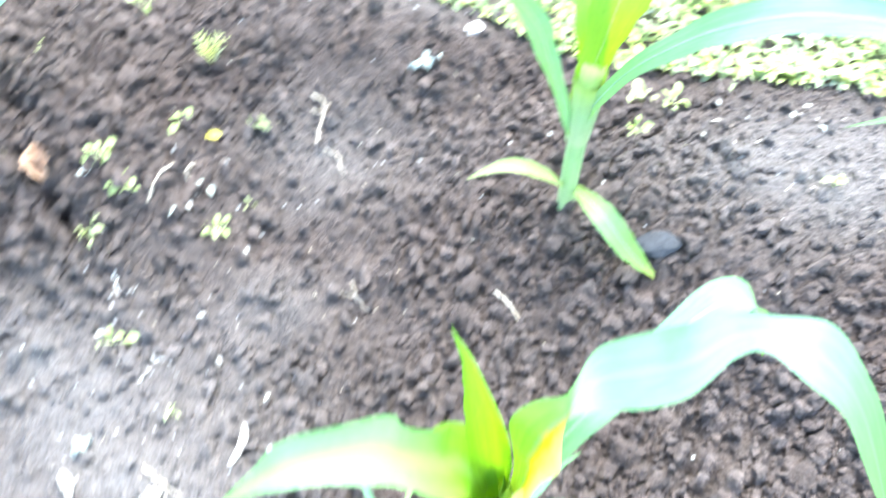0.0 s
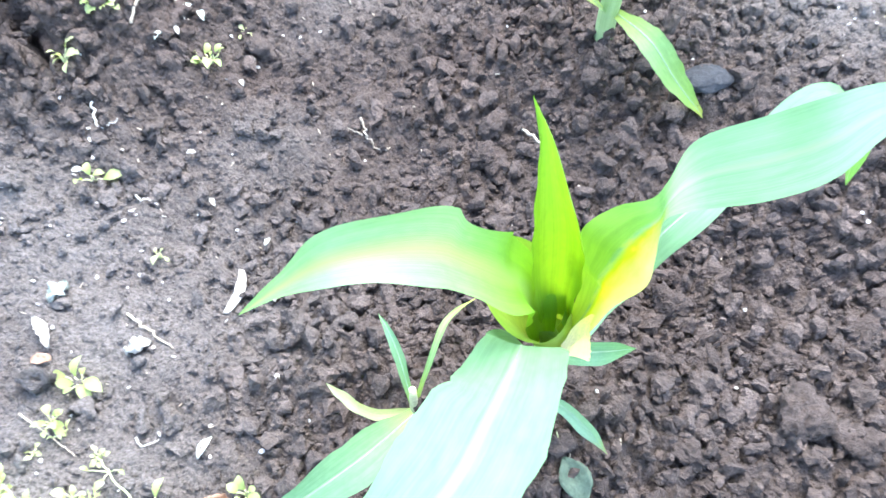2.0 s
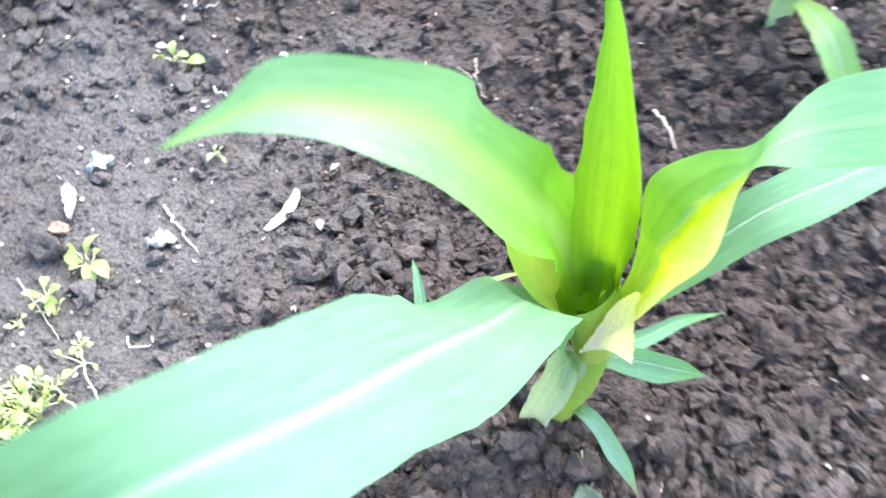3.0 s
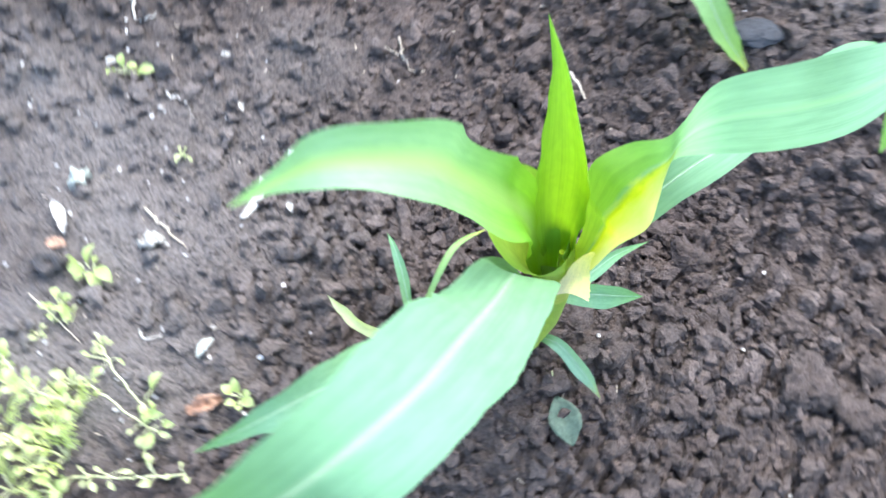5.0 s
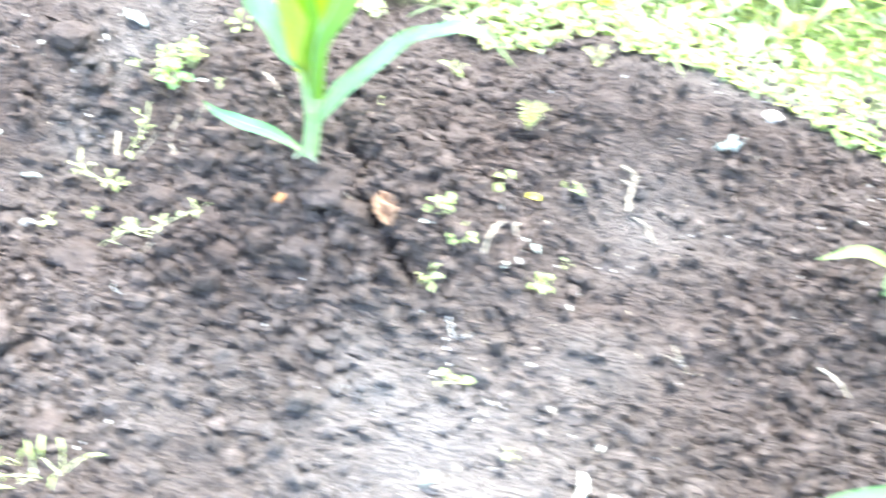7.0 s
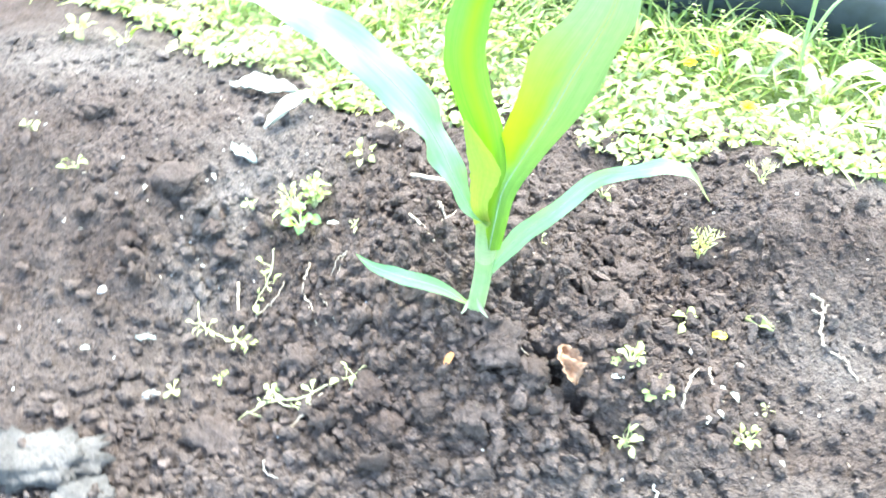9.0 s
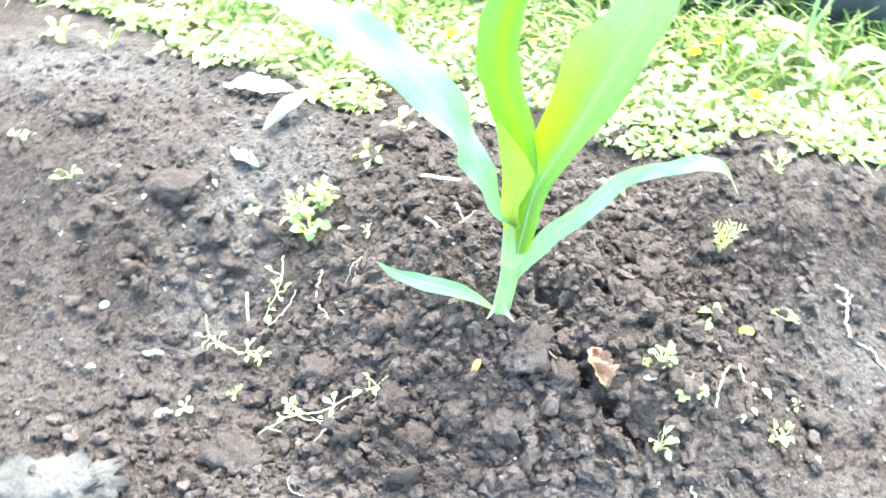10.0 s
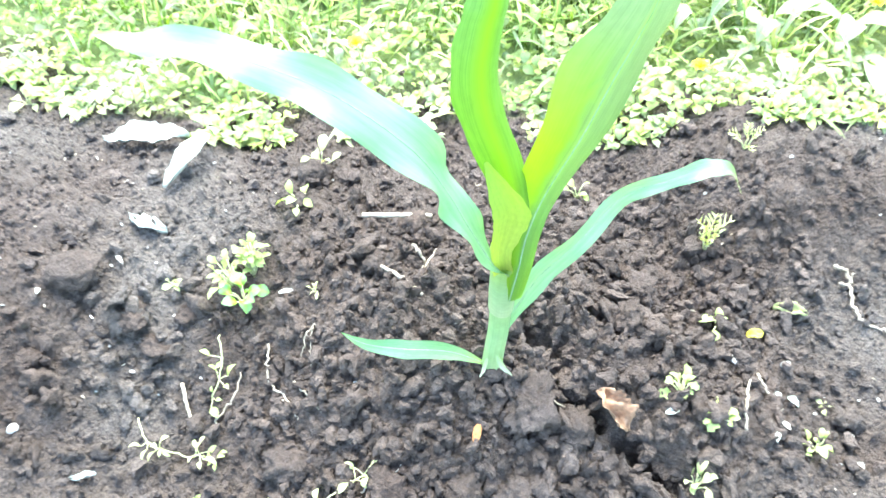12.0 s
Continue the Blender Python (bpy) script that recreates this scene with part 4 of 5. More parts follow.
# ---------------------------------------------------------------- small weeds
def weed(name, x, y, label, leaves, length, width, height, mat=WEED, seed=0, lean=(0, 0), droop=0.25, teeth=0.0, tiers=1):
    """A small weed: stalks from one foot, each with its leaf."""
    rng = random.Random(seed * 97 + 5)
    z = ground_z(x, y)
    w = holder(name, (x, y, z), label, "weed", "weeds")
    turn = rng.uniform(0, 6.28)
    for k in range(leaves):
        a = turn + 2.4 * k + rng.uniform(-0.3, 0.3)
        up = height * rng.uniform(0.55, 1.0) * (1 if tiers == 1 else 0.3 + 0.7 * k / max(1, leaves - 1))
        out = length * rng.uniform(0.05, 0.75)
        tip = Vector((x + math.cos(a) * out + lean[0], y + math.sin(a) * out + lean[1], z + up))
        part("stalk", tube([(x, y, z - 0.002, 0.0007), ((x + tip.x) / 2, (y + tip.y) / 2, z + up * 0.7, 0.0006), (*tip, 0.0005)], 5, 5, 0.0003, k), STEM, w)
        s = rng.uniform(0.45, 1.05)
        m = Matrix.Translation(tip) @ Euler((rng.uniform(-0.7, 0.7), rng.uniform(-0.8, 0.35), a + rng.uniform(-0.9, 0.9))).to_matrix().to_4x4()
        part("leaf", oval_bm(m, length * s, width * s, droop, rng.uniform(0.1, 0.4), 5, teeth), mat, w)
    return w


def frond_bm(m, length, rng, pairs=5):
    """A divided leaf along +x: a narrow middle with pairs of slender lobes growing out of it."""
    bm = bmesh.new()
    uv = bm.loops.layers.uv.new("blade")
    rows, n = [], 2 * pairs + 1
    for k in range(n + 1):
        f, w = k / n, length * 0.035 * (1 - 0.7 * k / n)
        z = length * (0.25 * math.sin(f * 2.2) - 0.3 * f * f)
        rows.append([bm.verts.new(m @ Vector((length * f, side * w, z))) for side in (-1, 1)])

    def face(corners, f):
        for loop in bm.faces.new(corners).loops:
            loop[uv].uv = (0.5, f)

    for k in range(n):
        face((rows[k][0], rows[k][1], rows[k + 1][1], rows[k + 1][0]), k / n)
        if k % 2 == 0:
            continue
        f = (k + 0.5) / n
        lobe = length * (0.14 + 0.32 * math.sin(math.pi * (0.15 + 0.8 * f)))
        for j, side in ((0, -1), (1, 1)):
            turn, rise = rng.uniform(0.7, 1.1), rng.uniform(-0.1, 0.45)
            way, across = Vector((math.cos(turn), side * math.sin(turn), rise)), Vector((math.sin(turn), -side * math.cos(turn), 0))
            root = Vector((length * f, 0, length * (0.25 * math.sin(f * 2.2) - 0.3 * f * f)))
            low, high, tip = (bm.verts.new(m @ (root + way * (lobe * a) + across * (lobe * b))) for a, b in ((0.55, -0.10), (0.6, 0.10), (1.0, 0.0)))
            face((rows[k][j], low, high, rows[k + 1][j]), f)
            face((low, tip, high), 1.0)
    return bm


def feathery_weed(x, y, label, sprays, length, mat=WEED, seed=0, spread=1.0):
    """Stalks that carry pairs of small lobes."""
    rng = random.Random(seed * 31 + 3)
    z = ground_z(x, y)
    w = holder("feathery_weed", (x, y, z), label, "weed", "weeds")
    for k in range(sprays):
        a = 2.4 * k + rng.uniform(-0.4, 0.4)
        reach, up = spread * length * rng.uniform(0.4, 0.9), length * rng.uniform(0.5, 1.0)
        pts = [(x, y, z - 0.002, 0.0008), (x + math.cos(a) * reach * 0.4, y + math.sin(a) * reach * 0.4, z + up * 0.7, 0.0007), (x + math.cos(a) * reach, y + math.sin(a) * reach, z + up, 0.0004)]
        part("stalk", tube(pts, 7, 5, 0.0003, k), STEM, w)
        way = Vector(pts[2][:3]) - Vector(pts[1][:3])
        m = Matrix.Translation(pts[1][:3]) @ Euler((rng.uniform(-0.4, 0.4), -math.atan2(way.z, math.hypot(way.x, way.y)) - 0.2, a)).to_matrix().to_4x4()
        part("frond", frond_bm(m, length * rng.uniform(0.7, 1.0), rng), mat, w)
    return w


def creeping_weed(points, label, pairs, length, mat=WEED_PALE, seed=0):
    """A stem along the ground through the points, with small leaves."""
    rng = random.Random(seed * 17 + 1)
    rows = [(x, y, ground_z(x, y) + 0.002 + dz, 0.00065) for x, y, dz in points]
    w = holder("creeping_weed", rows[0][:3], label, "weed", "weeds")
    part("stem", tube(rows, 5 * len(rows), 6, 0.0005, seed), STEM, w)
    path = spline(rows, 40)
    spots = [path[-1]] + [path[rng.randrange(6, 38)] for _ in range(max(1, pairs // 2))]
    for k in range(pairs * 2):
        root = spots[k % len(spots)][:3]
        a, reach = rng.uniform(0, 6.28), length * rng.uniform(0.2, 0.9)
        tip = root + np.array((math.cos(a) * reach, math.sin(a) * reach, rng.uniform(0.001, 0.006)))
        part("stalk", tube([(*root, 0.0005), (*((root + tip) / 2 + (0, 0, 0.001)), 0.0004), (*tip, 0.0004)], 5, 5, 0.0002, k), STEM, w)
        s = rng.uniform(0.4, 1.0)
        m = Matrix.Translation(tip) @ Euler((rng.uniform(-0.6, 0.6), rng.uniform(-0.7, 0.3), a + rng.uniform(-0.8, 0.8))).to_matrix().to_4x4()
        part("leaf", oval_bm(m, length * s, length * rng.uniform(0.4, 0.65) * s, 0.3, 0.4, 4), mat, w)
    return w


GREEN_BROAD = "small yellow-green broadleaf weed growing in the soil"
for x, y, n, ln, wd, ht, mt in (
        (-0.283, 0.500, 4, 0.014, 0.009, 0.006, WEED),
        (-0.224, 0.441, 4, 0.008, 0.005, 0.005, WEED_PALE),

        (-0.257, 0.704, 4, 0.012, 0.009, 0.008, WEED),
        (-0.841, 0.848, 4, 0.014, 0.007, 0.008, WEED), (-0.902, 0.893, 4, 0.010, 0.008, 0.006, WEED_PALE),
        (0.140, 0.691, 6, 0.011, 0.007, 0.010, WEED), (0.173, 0.733, 8, 0.013, 0.008, 0.012, WEED), (0.150, 0.750, 9, 0.013, 0.009, 0.014, WEED_PALE),
        (0.294, 0.637, 6, 0.010, 0.007, 0.008, WEED), (-0.536, 0.921, 5, 0.016, 0.009, 0.022, WEED_PALE), (-0.327, 0.856, 5, 0.012, 0.007, 0.012, WEED),
        (-0.384, 0.746, 2, 0.007, 0.005, 0.005, WEED_PALE), (-0.684, 0.381, 6, 0.013, 0.008, 0.014, WEED_PALE), (-0.81, 1.095, 6, 0.018, 0.012, 0.012, WEED_PALE),
        (-0.879, 1.10, 7, 0.022, 0.014, 0.012, WEED), (-0.94, 1.112, 9, 0.022, 0.014, 0.014, WEED), (-0.871, 1.155, 7, 0.018, 0.012, 0.010, WEED_PALE)):
    weed("small_weed", x, y, GREEN_BROAD if mt == WEED else "small pale weed with rounded leaves in the soil", n, ln, wd, ht, mt, int(abs(x * 1000 + y * 77)))
# two-leaved sprout and leafy weeds beside the tall plant
weed("leafy_weed", -0.309, 0.636, "light green upright weed with lobed leaves beside the crack", 12, 0.012, 0.008, 0.018, WEED, 61, (0.0, 0.006), 0.2, 0.25, 2)
weed("leafy_weed", -0.288, 0.619, "yellow-green weed with several lobed leaves", 13, 0.012, 0.008, 0.013, WEED, 62, (0, 0), 0.2, 0.25, 2)
weed("leafy_weed", -0.313, 0.582, "pale weed with three rounded leaves on long stalks", 9, 0.012, 0.008, 0.012, WEED_PALE, 63)
weed("leafy_weed", -0.213, 0.603, "small yellow-green weed with broad leaves", 11, 0.011, 0.007, 0.008, WEED, 64)
feathery_weed(-0.243, 0.775, "yellow-green feathery upright weed", 4, 0.027, WEED_PALE, 5, 0.6)
feathery_weed(-0.181, 0.862, "pale silvery feathery weed at the bed's edge", 4, 0.017, WEED_PALE, 2)
weed("bushy_weed", -0.600, 0.815, "bushy yellow-green weed with many small leaves", 44, 0.012, 0.006, 0.034, WEED, 65, (0.0, 0.008), 0.2, 0.2, 2)
weed("bushy_weed", -0.616, 0.806, "yellow-green weed with small toothed leaves", 18, 0.013, 0.007, 0.028, WEED, 68, (-0.004, 0.004), 0.2, 0.2, 2)
weed("leafy_weed", -0.609, 0.790, "bright green weed with round leaves beside the bushy weed", 10, 0.013, 0.011, 0.016, YOUNG, 66)
weed("leafy_weed", -0.557, 0.872, "yellow broad-leaved weed on the mound", 6, 0.016, 0.010, 0.008, WEED, 67)
creeping_weed([(-0.702, 0.728, 0.002), (-0.694, 0.706, 0.006), (-0.668, 0.694, 0.004), (-0.655, 0.686, 0.008)], "pale uprooted weed with thin stems and small leaves", 7, 0.011, WEED_PALE, 1)
creeping_weed([(-0.630, 0.765, 0.012), (-0.632, 0.745, 0.006), (-0.643, 0.728, 0.003)], "wilted weed with yellow-green leaves on a bare stem", 4, 0.011, WEED, 2)
creeping_weed([(-0.638, 0.606, 0.002), (-0.608, 0.612, 0.006), (-0.578, 0.612, 0.004), (-0.556, 0.620, 0.008), (-0.535, 0.628, 0.002)], "pale creeping weed with tiny leaves", 7, 0.010, WEED_PALE, 3)
creeping_weed([(-0.610, 0.632, 0.004), (-0.598, 0.612, 0.003), (-0.575, 0.604, 0.001)], "wilted pale weed on a thin stem", 3, 0.010, WEED_PALE, 4)
weed("leafy_weed", -0.254, 0.340, "pale yellow-green weed with six broad soft leaves", 7, 0.014, 0.009, 0.012, WEED, 100, droop=0.35)
weed("leafy_weed", -0.264, 0.312, "pale weed with many small rounded leaves", 9, 0.009, 0.006, 0.009, WEED, 101)
weed("leafy_weed", -0.256, 0.307, "small pale weed beside a thin straw", 5, 0.008, 0.005, 0.006, WEED_PALE, 102)
weed("leafy_weed", -0.229, 0.291, "tiny whitish rosette on a creeping stem", 7, 0.006, 0.004, 0.008, WEED_PALE, 103)
weed("leafy_weed", -0.271, 0.293, "tiny whitish seedling in the furrow", 4, 0.006, 0.004, 0.005, WEED_PALE, 104)
creeping_weed([(-0.229, 0.291, 0.004), (-0.210, 0.272, 0.008), (-0.192, 0.259, 0.006), (-0.179, 0.251, 0.002)], "pale creeping weed with narrow leaves", 5, 0.013, WEED, 5)
creeping_weed([(-0.240, 0.262, 0.006), (-0.222, 0.262, 0.010), (-0.200, 0.252, 0.006), (-0.183, 0.246, 0.001)], "thin bare weed stem with few leaves", 2, 0.010, WEED_PALE, 6)
creeping_weed([(-0.280, 0.270, 0.010), (-0.262, 0.256, 0.014), (-0.243, 0.250, 0.016), (-0.226, 0.252, 0.006)], "yellow-green weed with trailing stems", 6, 0.011, WEED, 7)
creeping_weed([(-0.226, 0.209, 0.004), (-0.205, 0.214, 0.006), (-0.185, 0.217, 0.006), (-0.156, 0.222, 0.002)], "pale trailing weed along the soil", 6, 0.010, WEED_PALE, 8)
for k, (x, y) in enumerate(((-0.284, 0.268), (-0.237, 0.263), (-0.229, 0.248), (-0.268, 0.255), (-0.288, 0.246), (-0.271, 0.232), (-0.244, 0.236), (-0.292, 0.224), (-0.229, 0.222), (-0.247, 0.213),
                            (-0.272, 0.211), (-0.255, 0.199), (-0.228, 0.201), (-0.300, 0.205), (-0.312, 0.232), (-0.257, 0.224), (-0.283, 0.236))):
    if k % 3 < 2:
        weed("leafy_weed", x, y, "yellow-green leafy weed in a dense patch", 10, 0.0105, 0.0072, 0.020, WEED_PALE if k % 2 else WEED, 200 + k, tiers=2)
    else:
        feathery_weed(x, y, "feathery yellow-green weed in a dense patch", 5, 0.020, WEED, 200 + k)
weed("leafy_weed", -0.134, 0.271, "small green weed under the maize leaf", 6, 0.010, 0.008, 0.010, WEED, 105)
weed("leafy_weed", -0.193, 0.637, "tiny pale weed with yellow-green leaves", 5, 0.007, 0.005, 0.005, WEED_PALE, 106)
weed("leafy_weed", -0.705, 0.638, "low whitish weed spread on the soil", 8, 0.008, 0.005, 0.004, WEED_PALE, 107)
weed("leafy_weed", -0.611, 0.630, "pale weed with small rounded leaves on a stem", 8, 0.007, 0.005, 0.007, WEED_PALE, 108)
weed("leafy_weed", -0.552, 0.773, "tiny whitish sprout with narrow leaves", 5, 0.007, 0.003, 0.005, WEED_PALE, 109)
weed("leafy_weed", -0.645, 0.683, "tuft of yellow-green weed with fine leaves", 9, 0.008, 0.004, 0.008, WEED, 110)
weed("leafy_weed", -0.664, 0.652, "pale yellow-green weed with tiny leaves", 7, 0.007, 0.005, 0.006, WEED, 111)
weed("leafy_weed", -0.664, 0.822, "pale weed next to the bushy weed", 8, 0.009, 0.006, 0.008, WEED_PALE, 112)
weed("leafy_weed", 0.307, 0.797, "pale weed at the bed's edge", 8, 0.014, 0.009, 0.014, WEED, 113)
for k in range(5):
    weed("grassy_weed", -0.66 + 0.02 * k, 0.362 + 0.006 * (k % 3), "pale grassy weed with upright narrow leaves", 4, 0.028, 0.0045, 0.012, WEED, 230 + k)


# ---------------------------------------------------------------- loose bits on the soil
def twig(name, points, radius, mat, label, category, wobble=0.0006, seed=0, taper=0.5):
    n = len(points)
    rows = [(x, y, ground_z(x, y) + radius * 0.8 + dz, radius * (1 - (1 - taper) * k / (n - 1))) for k, (x, y, dz) in enumerate(points)]
    return tagged(part(name, tube(rows, 6 * n, 7, wobble, seed), mat), label, category)


def scrap(name, x, y, turn, length, width, mat, label, category, bend=0.3, curl=0.3, seed=0, thick=0.0007, point=0.5, lift=0.001, tilt=0.0, crumple=0.16, fold=0.0):
    """A thin bent flake, crumpled, with an uneven outline, lying on the ground. fold: how steeply its halves stand up."""
    rng = random.Random(seed)
    bm, rows = bmesh.new(), []
    z = max(ground_z(x + dx, y + dy) for dx, dy in ((0, 0), (0.004, 0), (-0.004, 0), (0, 0.004), (0, -0.004))) + lift + 0.0015
    m = Matrix.Translation((x, y, z)) @ Euler((0, tilt, turn)).to_matrix().to_4x4()
    steps, wide, off = 18, 8, Vector((seed * 2.3, seed * 0.7, 0))
    for k in range(steps + 1):
        t = k / steps
        w = width * 0.5 * max(0.05, math.sin(math.pi * (0.04 + 0.93 * t)) ** point) * rng.uniform(0.97 - 0.5 * min(1, crumple), 1.03)
        yy = bend * length * (t - 0.5) ** 2
        row = []
        for j in range(wide + 1):
            u = 2 * j / wide - 1
            c = crumple * width * (noise.noise(Vector((t * 4, u * 1.6, 0)) + off) + 0.5 * noise.noise(Vector((t * 10, u * 4, 0)) + off))
            row.append((length * (t - 0.5), yy + u * w, curl * w * u * u + fold * abs(u) * w + 0.16 * curl * length * math.sin(3.0 * t) + c))
        rows.append(row)
    uv, sheets = bm.loops.layers.uv.new("blade"), []
    for side in (0, 1):
        vs = [[bm.verts.new(m @ Vector((q[0], q[1], q[2] - side * thick))) for q in row] for row in rows]
        sheets.append(vs)
        for k in range(steps):
            for j in range(wide):
                q = (vs[k][j], vs[k][j + 1], vs[k + 1][j + 1], vs[k + 1][j])
                f = bm.faces.new(q if not side else q[::-1])
                for loop in f.loops:
                    loop[uv].uv = (j / wide, k / steps)
    a, b = sheets
    for k in range(steps):
        bm.faces.new((a[k][0], a[k + 1][0], b[k + 1][0], b[k][0]))
        bm.faces.new((a[k + 1][wide], a[k][wide], b[k][wide], b[k + 1][wide]))
    for j in range(wide):
        bm.faces.new((a[0][j + 1], a[0][j], b[0][j], b[0][j + 1]))
        bm.faces.new((a[steps][j], a[steps][j + 1], b[steps][j + 1], b[steps][j]))
    return tagged(part(name, bm, mat), label, category)


def clod(name, x, y, size, mat, label, category, seed=0, squash=0.75, sink=0.35, turn=0.0, stretch=1.0, rough=0.4):
    bm = lump_shape(4, seed, rough)
    off = Vector((seed, 2 * seed, 0))
    m = Matrix.Translation((x, y, ground_z(x, y) + size * squash * (1 - sink) * 0.6)) @ Matrix.Rotation(turn, 4, "Z") @ Matrix.Diagonal((size * stretch, size, size * squash, 1))
    for v in bm.verts:
        v.co *= 1 + (0.20 * noise.noise(v.co * 5 + off) + 0.12 * noise.noise(v.co * 12 + off)) * min(1.0, rough / 0.4)
        v.co = m @ v.co
    return tagged(part(name, bm, mat), label, category, "soil clods" if mat == CLOD else "")


scrap("vegetable_peel", -0.163, 0.412, radians(80), 0.034, 0.0072, PEEL, "curved white strip of peel lying on the soil", "peel", 0.5, 0.2, 1, 0.0012, 0.35, 0.003)
scrap("leaf_fragment", -0.222, 0.368, 0.5, 0.018, 0.012, PEEL, "pale grey-green crumpled leaf fragment", "leaf fragment", 0.1, 0.5, 2, crumple=0.6, fold=0.35, point=0.9)
scrap("paper_scrap", -0.286, 0.376, 2.2, 0.026, 0.009, PEEL, "white torn scrap lying in the furrow", "scrap", 0.35, 0.5, 3, crumple=0.45, fold=0.3, point=0.7)
scrap("leaf_fragment", -0.283, 0.356, 0.2, 0.013, 0.008, RED_LEAF, "small reddish dry leaf fragment", "leaf fragment", 0.1, 0.5, 4)
scrap("leaf_fragment", -0.285, 0.407, 1.0, 0.018, 0.013, PALE_LEAF, "pale dry leaf fragment curled on the soil", "leaf fragment", 0.1, 0.6, 5, crumple=0.6, fold=0.4, point=0.9)
scrap("dry_leaf", -0.155, 0.263, 0.6, 0.022, 0.011, RED_LEAF, "crumpled red-brown dry leaf", "dry leaf", 0.2, 0.5, 6, crumple=0.5, fold=0.4)
scrap("fallen_leaf", 0.051, 0.268, -1.1, 0.027, 0.018, DULL_LEAF, "dull green fallen leaf with a pointed tip", "fallen leaf", 0.05, 0.2, 7, lift=0.004, crumple=0.05, point=1.1, fold=0.3, tilt=0.15)
twig("leaf_stalk", [(0.0445, 0.284, 0.004), (0.041, 0.291, 0.006)], 0.0006, STEM, "thin stalk of a fallen green leaf", "leaf stalk", 0.0002, 31)
scrap("fallen_leaf", -0.352, 0.338, -0.1, 0.018, 0.006, YELLOW_LEAF, "small narrow yellow fallen leaf", "fallen leaf", 0.2, 0.2, 8)
scrap("rind_scrap", -0.455, 0.630, 1.2, 0.014, 0.006, ORANGE, "small orange scrap on the mound", "scrap", 0.1, 0.4, 9, 0.002, 0.4, 0.003)
scrap("dry_leaf", -0.360, 0.632, -1.15, 0.034, 0.023, BROWN_LEAF, "folded brown dry leaf stuck in a crack", "dry leaf", 0.1, 0.6, 10, lift=0.006, tilt=0.5, point=0.9, crumple=0.5, fold=0.6)
scrap("dry_leaf", -0.046, 0.776, 0.4, 0.032, 0.013, PALE_LEAF, "pale curled dry leaf on the mound", "dry leaf", 0.5, 0.6, 11, crumple=0.9, fold=0.6, point=1.3)
scrap("dry_leaf", -0.194, 0.712, -0.5, 0.026, 0.013, WEED_PALE, "pale green torn leaf with a stalk", "fallen leaf", 0.2, 0.5, 12, crumple=0.35, fold=0.3, point=0.9)
scrap("bleached_leaf", -0.648, 0.950, 0.95, 0.068, 0.020, PALE_LEAF, "long bleached leaf arched over the soil", "dry leaf", 0.25, 0.6, 13, lift=0.008, point=0.8, crumple=0.2, fold=0.3)
scrap("bleached_leaf", -0.690, 1.000, -0.15, 0.078, 0.024, PALE_LEAF, "broad bleached leaf at the edge of the bed", "dry leaf", 0.1, 0.2, 14, lift=0.003, crumple=0.4, point=0.8, fold=0.2)
scrap("bleached_leaf", -0.685, 0.883, -0.6, 0.038, 0.014, PALE_LEAF, "small bleached leaf lying in the furrow", "dry leaf", 0.2, 0.4, 15, crumple=0.6, fold=0.4, point=0.9)
scrap("leaf_fragment", -0.745, 0.690, 0.1, 0.020, 0.007, PALE_LEAF, "small pale leaf fragment", "leaf fragment", 0.2, 0.4, 16, crumple=0.6, fold=0.4, point=0.9)
scrap("leaf_fragment", -0.722, 0.628, 0.4, 0.016, 0.008, PEEL, "small white fragment in the furrow", "scrap", 0.2, 0.4, 17, crumple=0.6, fold=0.4, point=0.9)
twig("straw", [(-0.236, 0.394, 0), (-0.222, 0.384, 0.002), (-0.199, 0.368, 0)], 0.0012, STRAW, "thin pale piece of straw", "straw", seed=1)
twig("root_piece", [(-0.252, 0.492, 0), (-0.246, 0.485, 0.003), (-0.238, 0.486, 0.002), (-0.228, 0.476, 0)], 0.0009, PEEL, "curled white root piece", "root", seed=2)
twig("root_piece", [(-0.291, 0.556, 0.001), (-0.286, 0.540, 0.001), (-0.279, 0.538, 0.002), (-0.270, 0.543, 0.004)], 0.0011, PEEL, "hooked white root piece", "root", seed=3)
twig("dry_twig", [(-0.094, 0.555, 0.002), (-0.090, 0.541, 0.003), (-0.081, 0.533, 0.003), (-0.070, 0.530, 0.002)], 0.0009, ROOT, "forked pale dry twig on the soil", "twig", 0.0012, 4)
twig("dry_twig", [(-0.092, 0.541, 0.003), (-0.103, 0.545, 0.006)], 0.0007, ROOT, "thin pale twig end", "twig", 0.0004, 5)
twig("dry_twig", [(0.022, 0.537, 0.002), (0.034, 0.522, 0.004), (0.045, 0.503, 0.001)], 0.0011, STRAW, "straight pale dry twig", "twig", 0.0004, 6)
twig("stick", [(-0.508, 0.836, 0.004), (-0.483, 0.826, 0.004), (-0.455, 0.816, 0.003)], 0.0022, STRAW, "pale dry stick lying across the mound", "stick", 0.0003, 7, 0.8)
twig("stick", [(-0.509, 0.776, 0.003), (-0.492, 0.755, 0.004), (-0.475, 0.732, 0.002)], 0.0017, ROOT, "thin brown-grey stick on the mound", "stick", 0.0004, 8, 0.7)
twig("dry_root", [(-0.475, 0.775, 0.008), (-0.468, 0.761, 0.004), (-0.462, 0.745, 0.002)], 0.0012, ROOT, "forked pale dry root", "root", 0.001, 9)
twig("dry_root", [(-0.457, 0.776, 0.006), (-0.467, 0.760, 0.004), (-0.478, 0.752, 0.001)], 0.0010, ROOT, "pale dry root crossing another", "root", 0.001, 10)
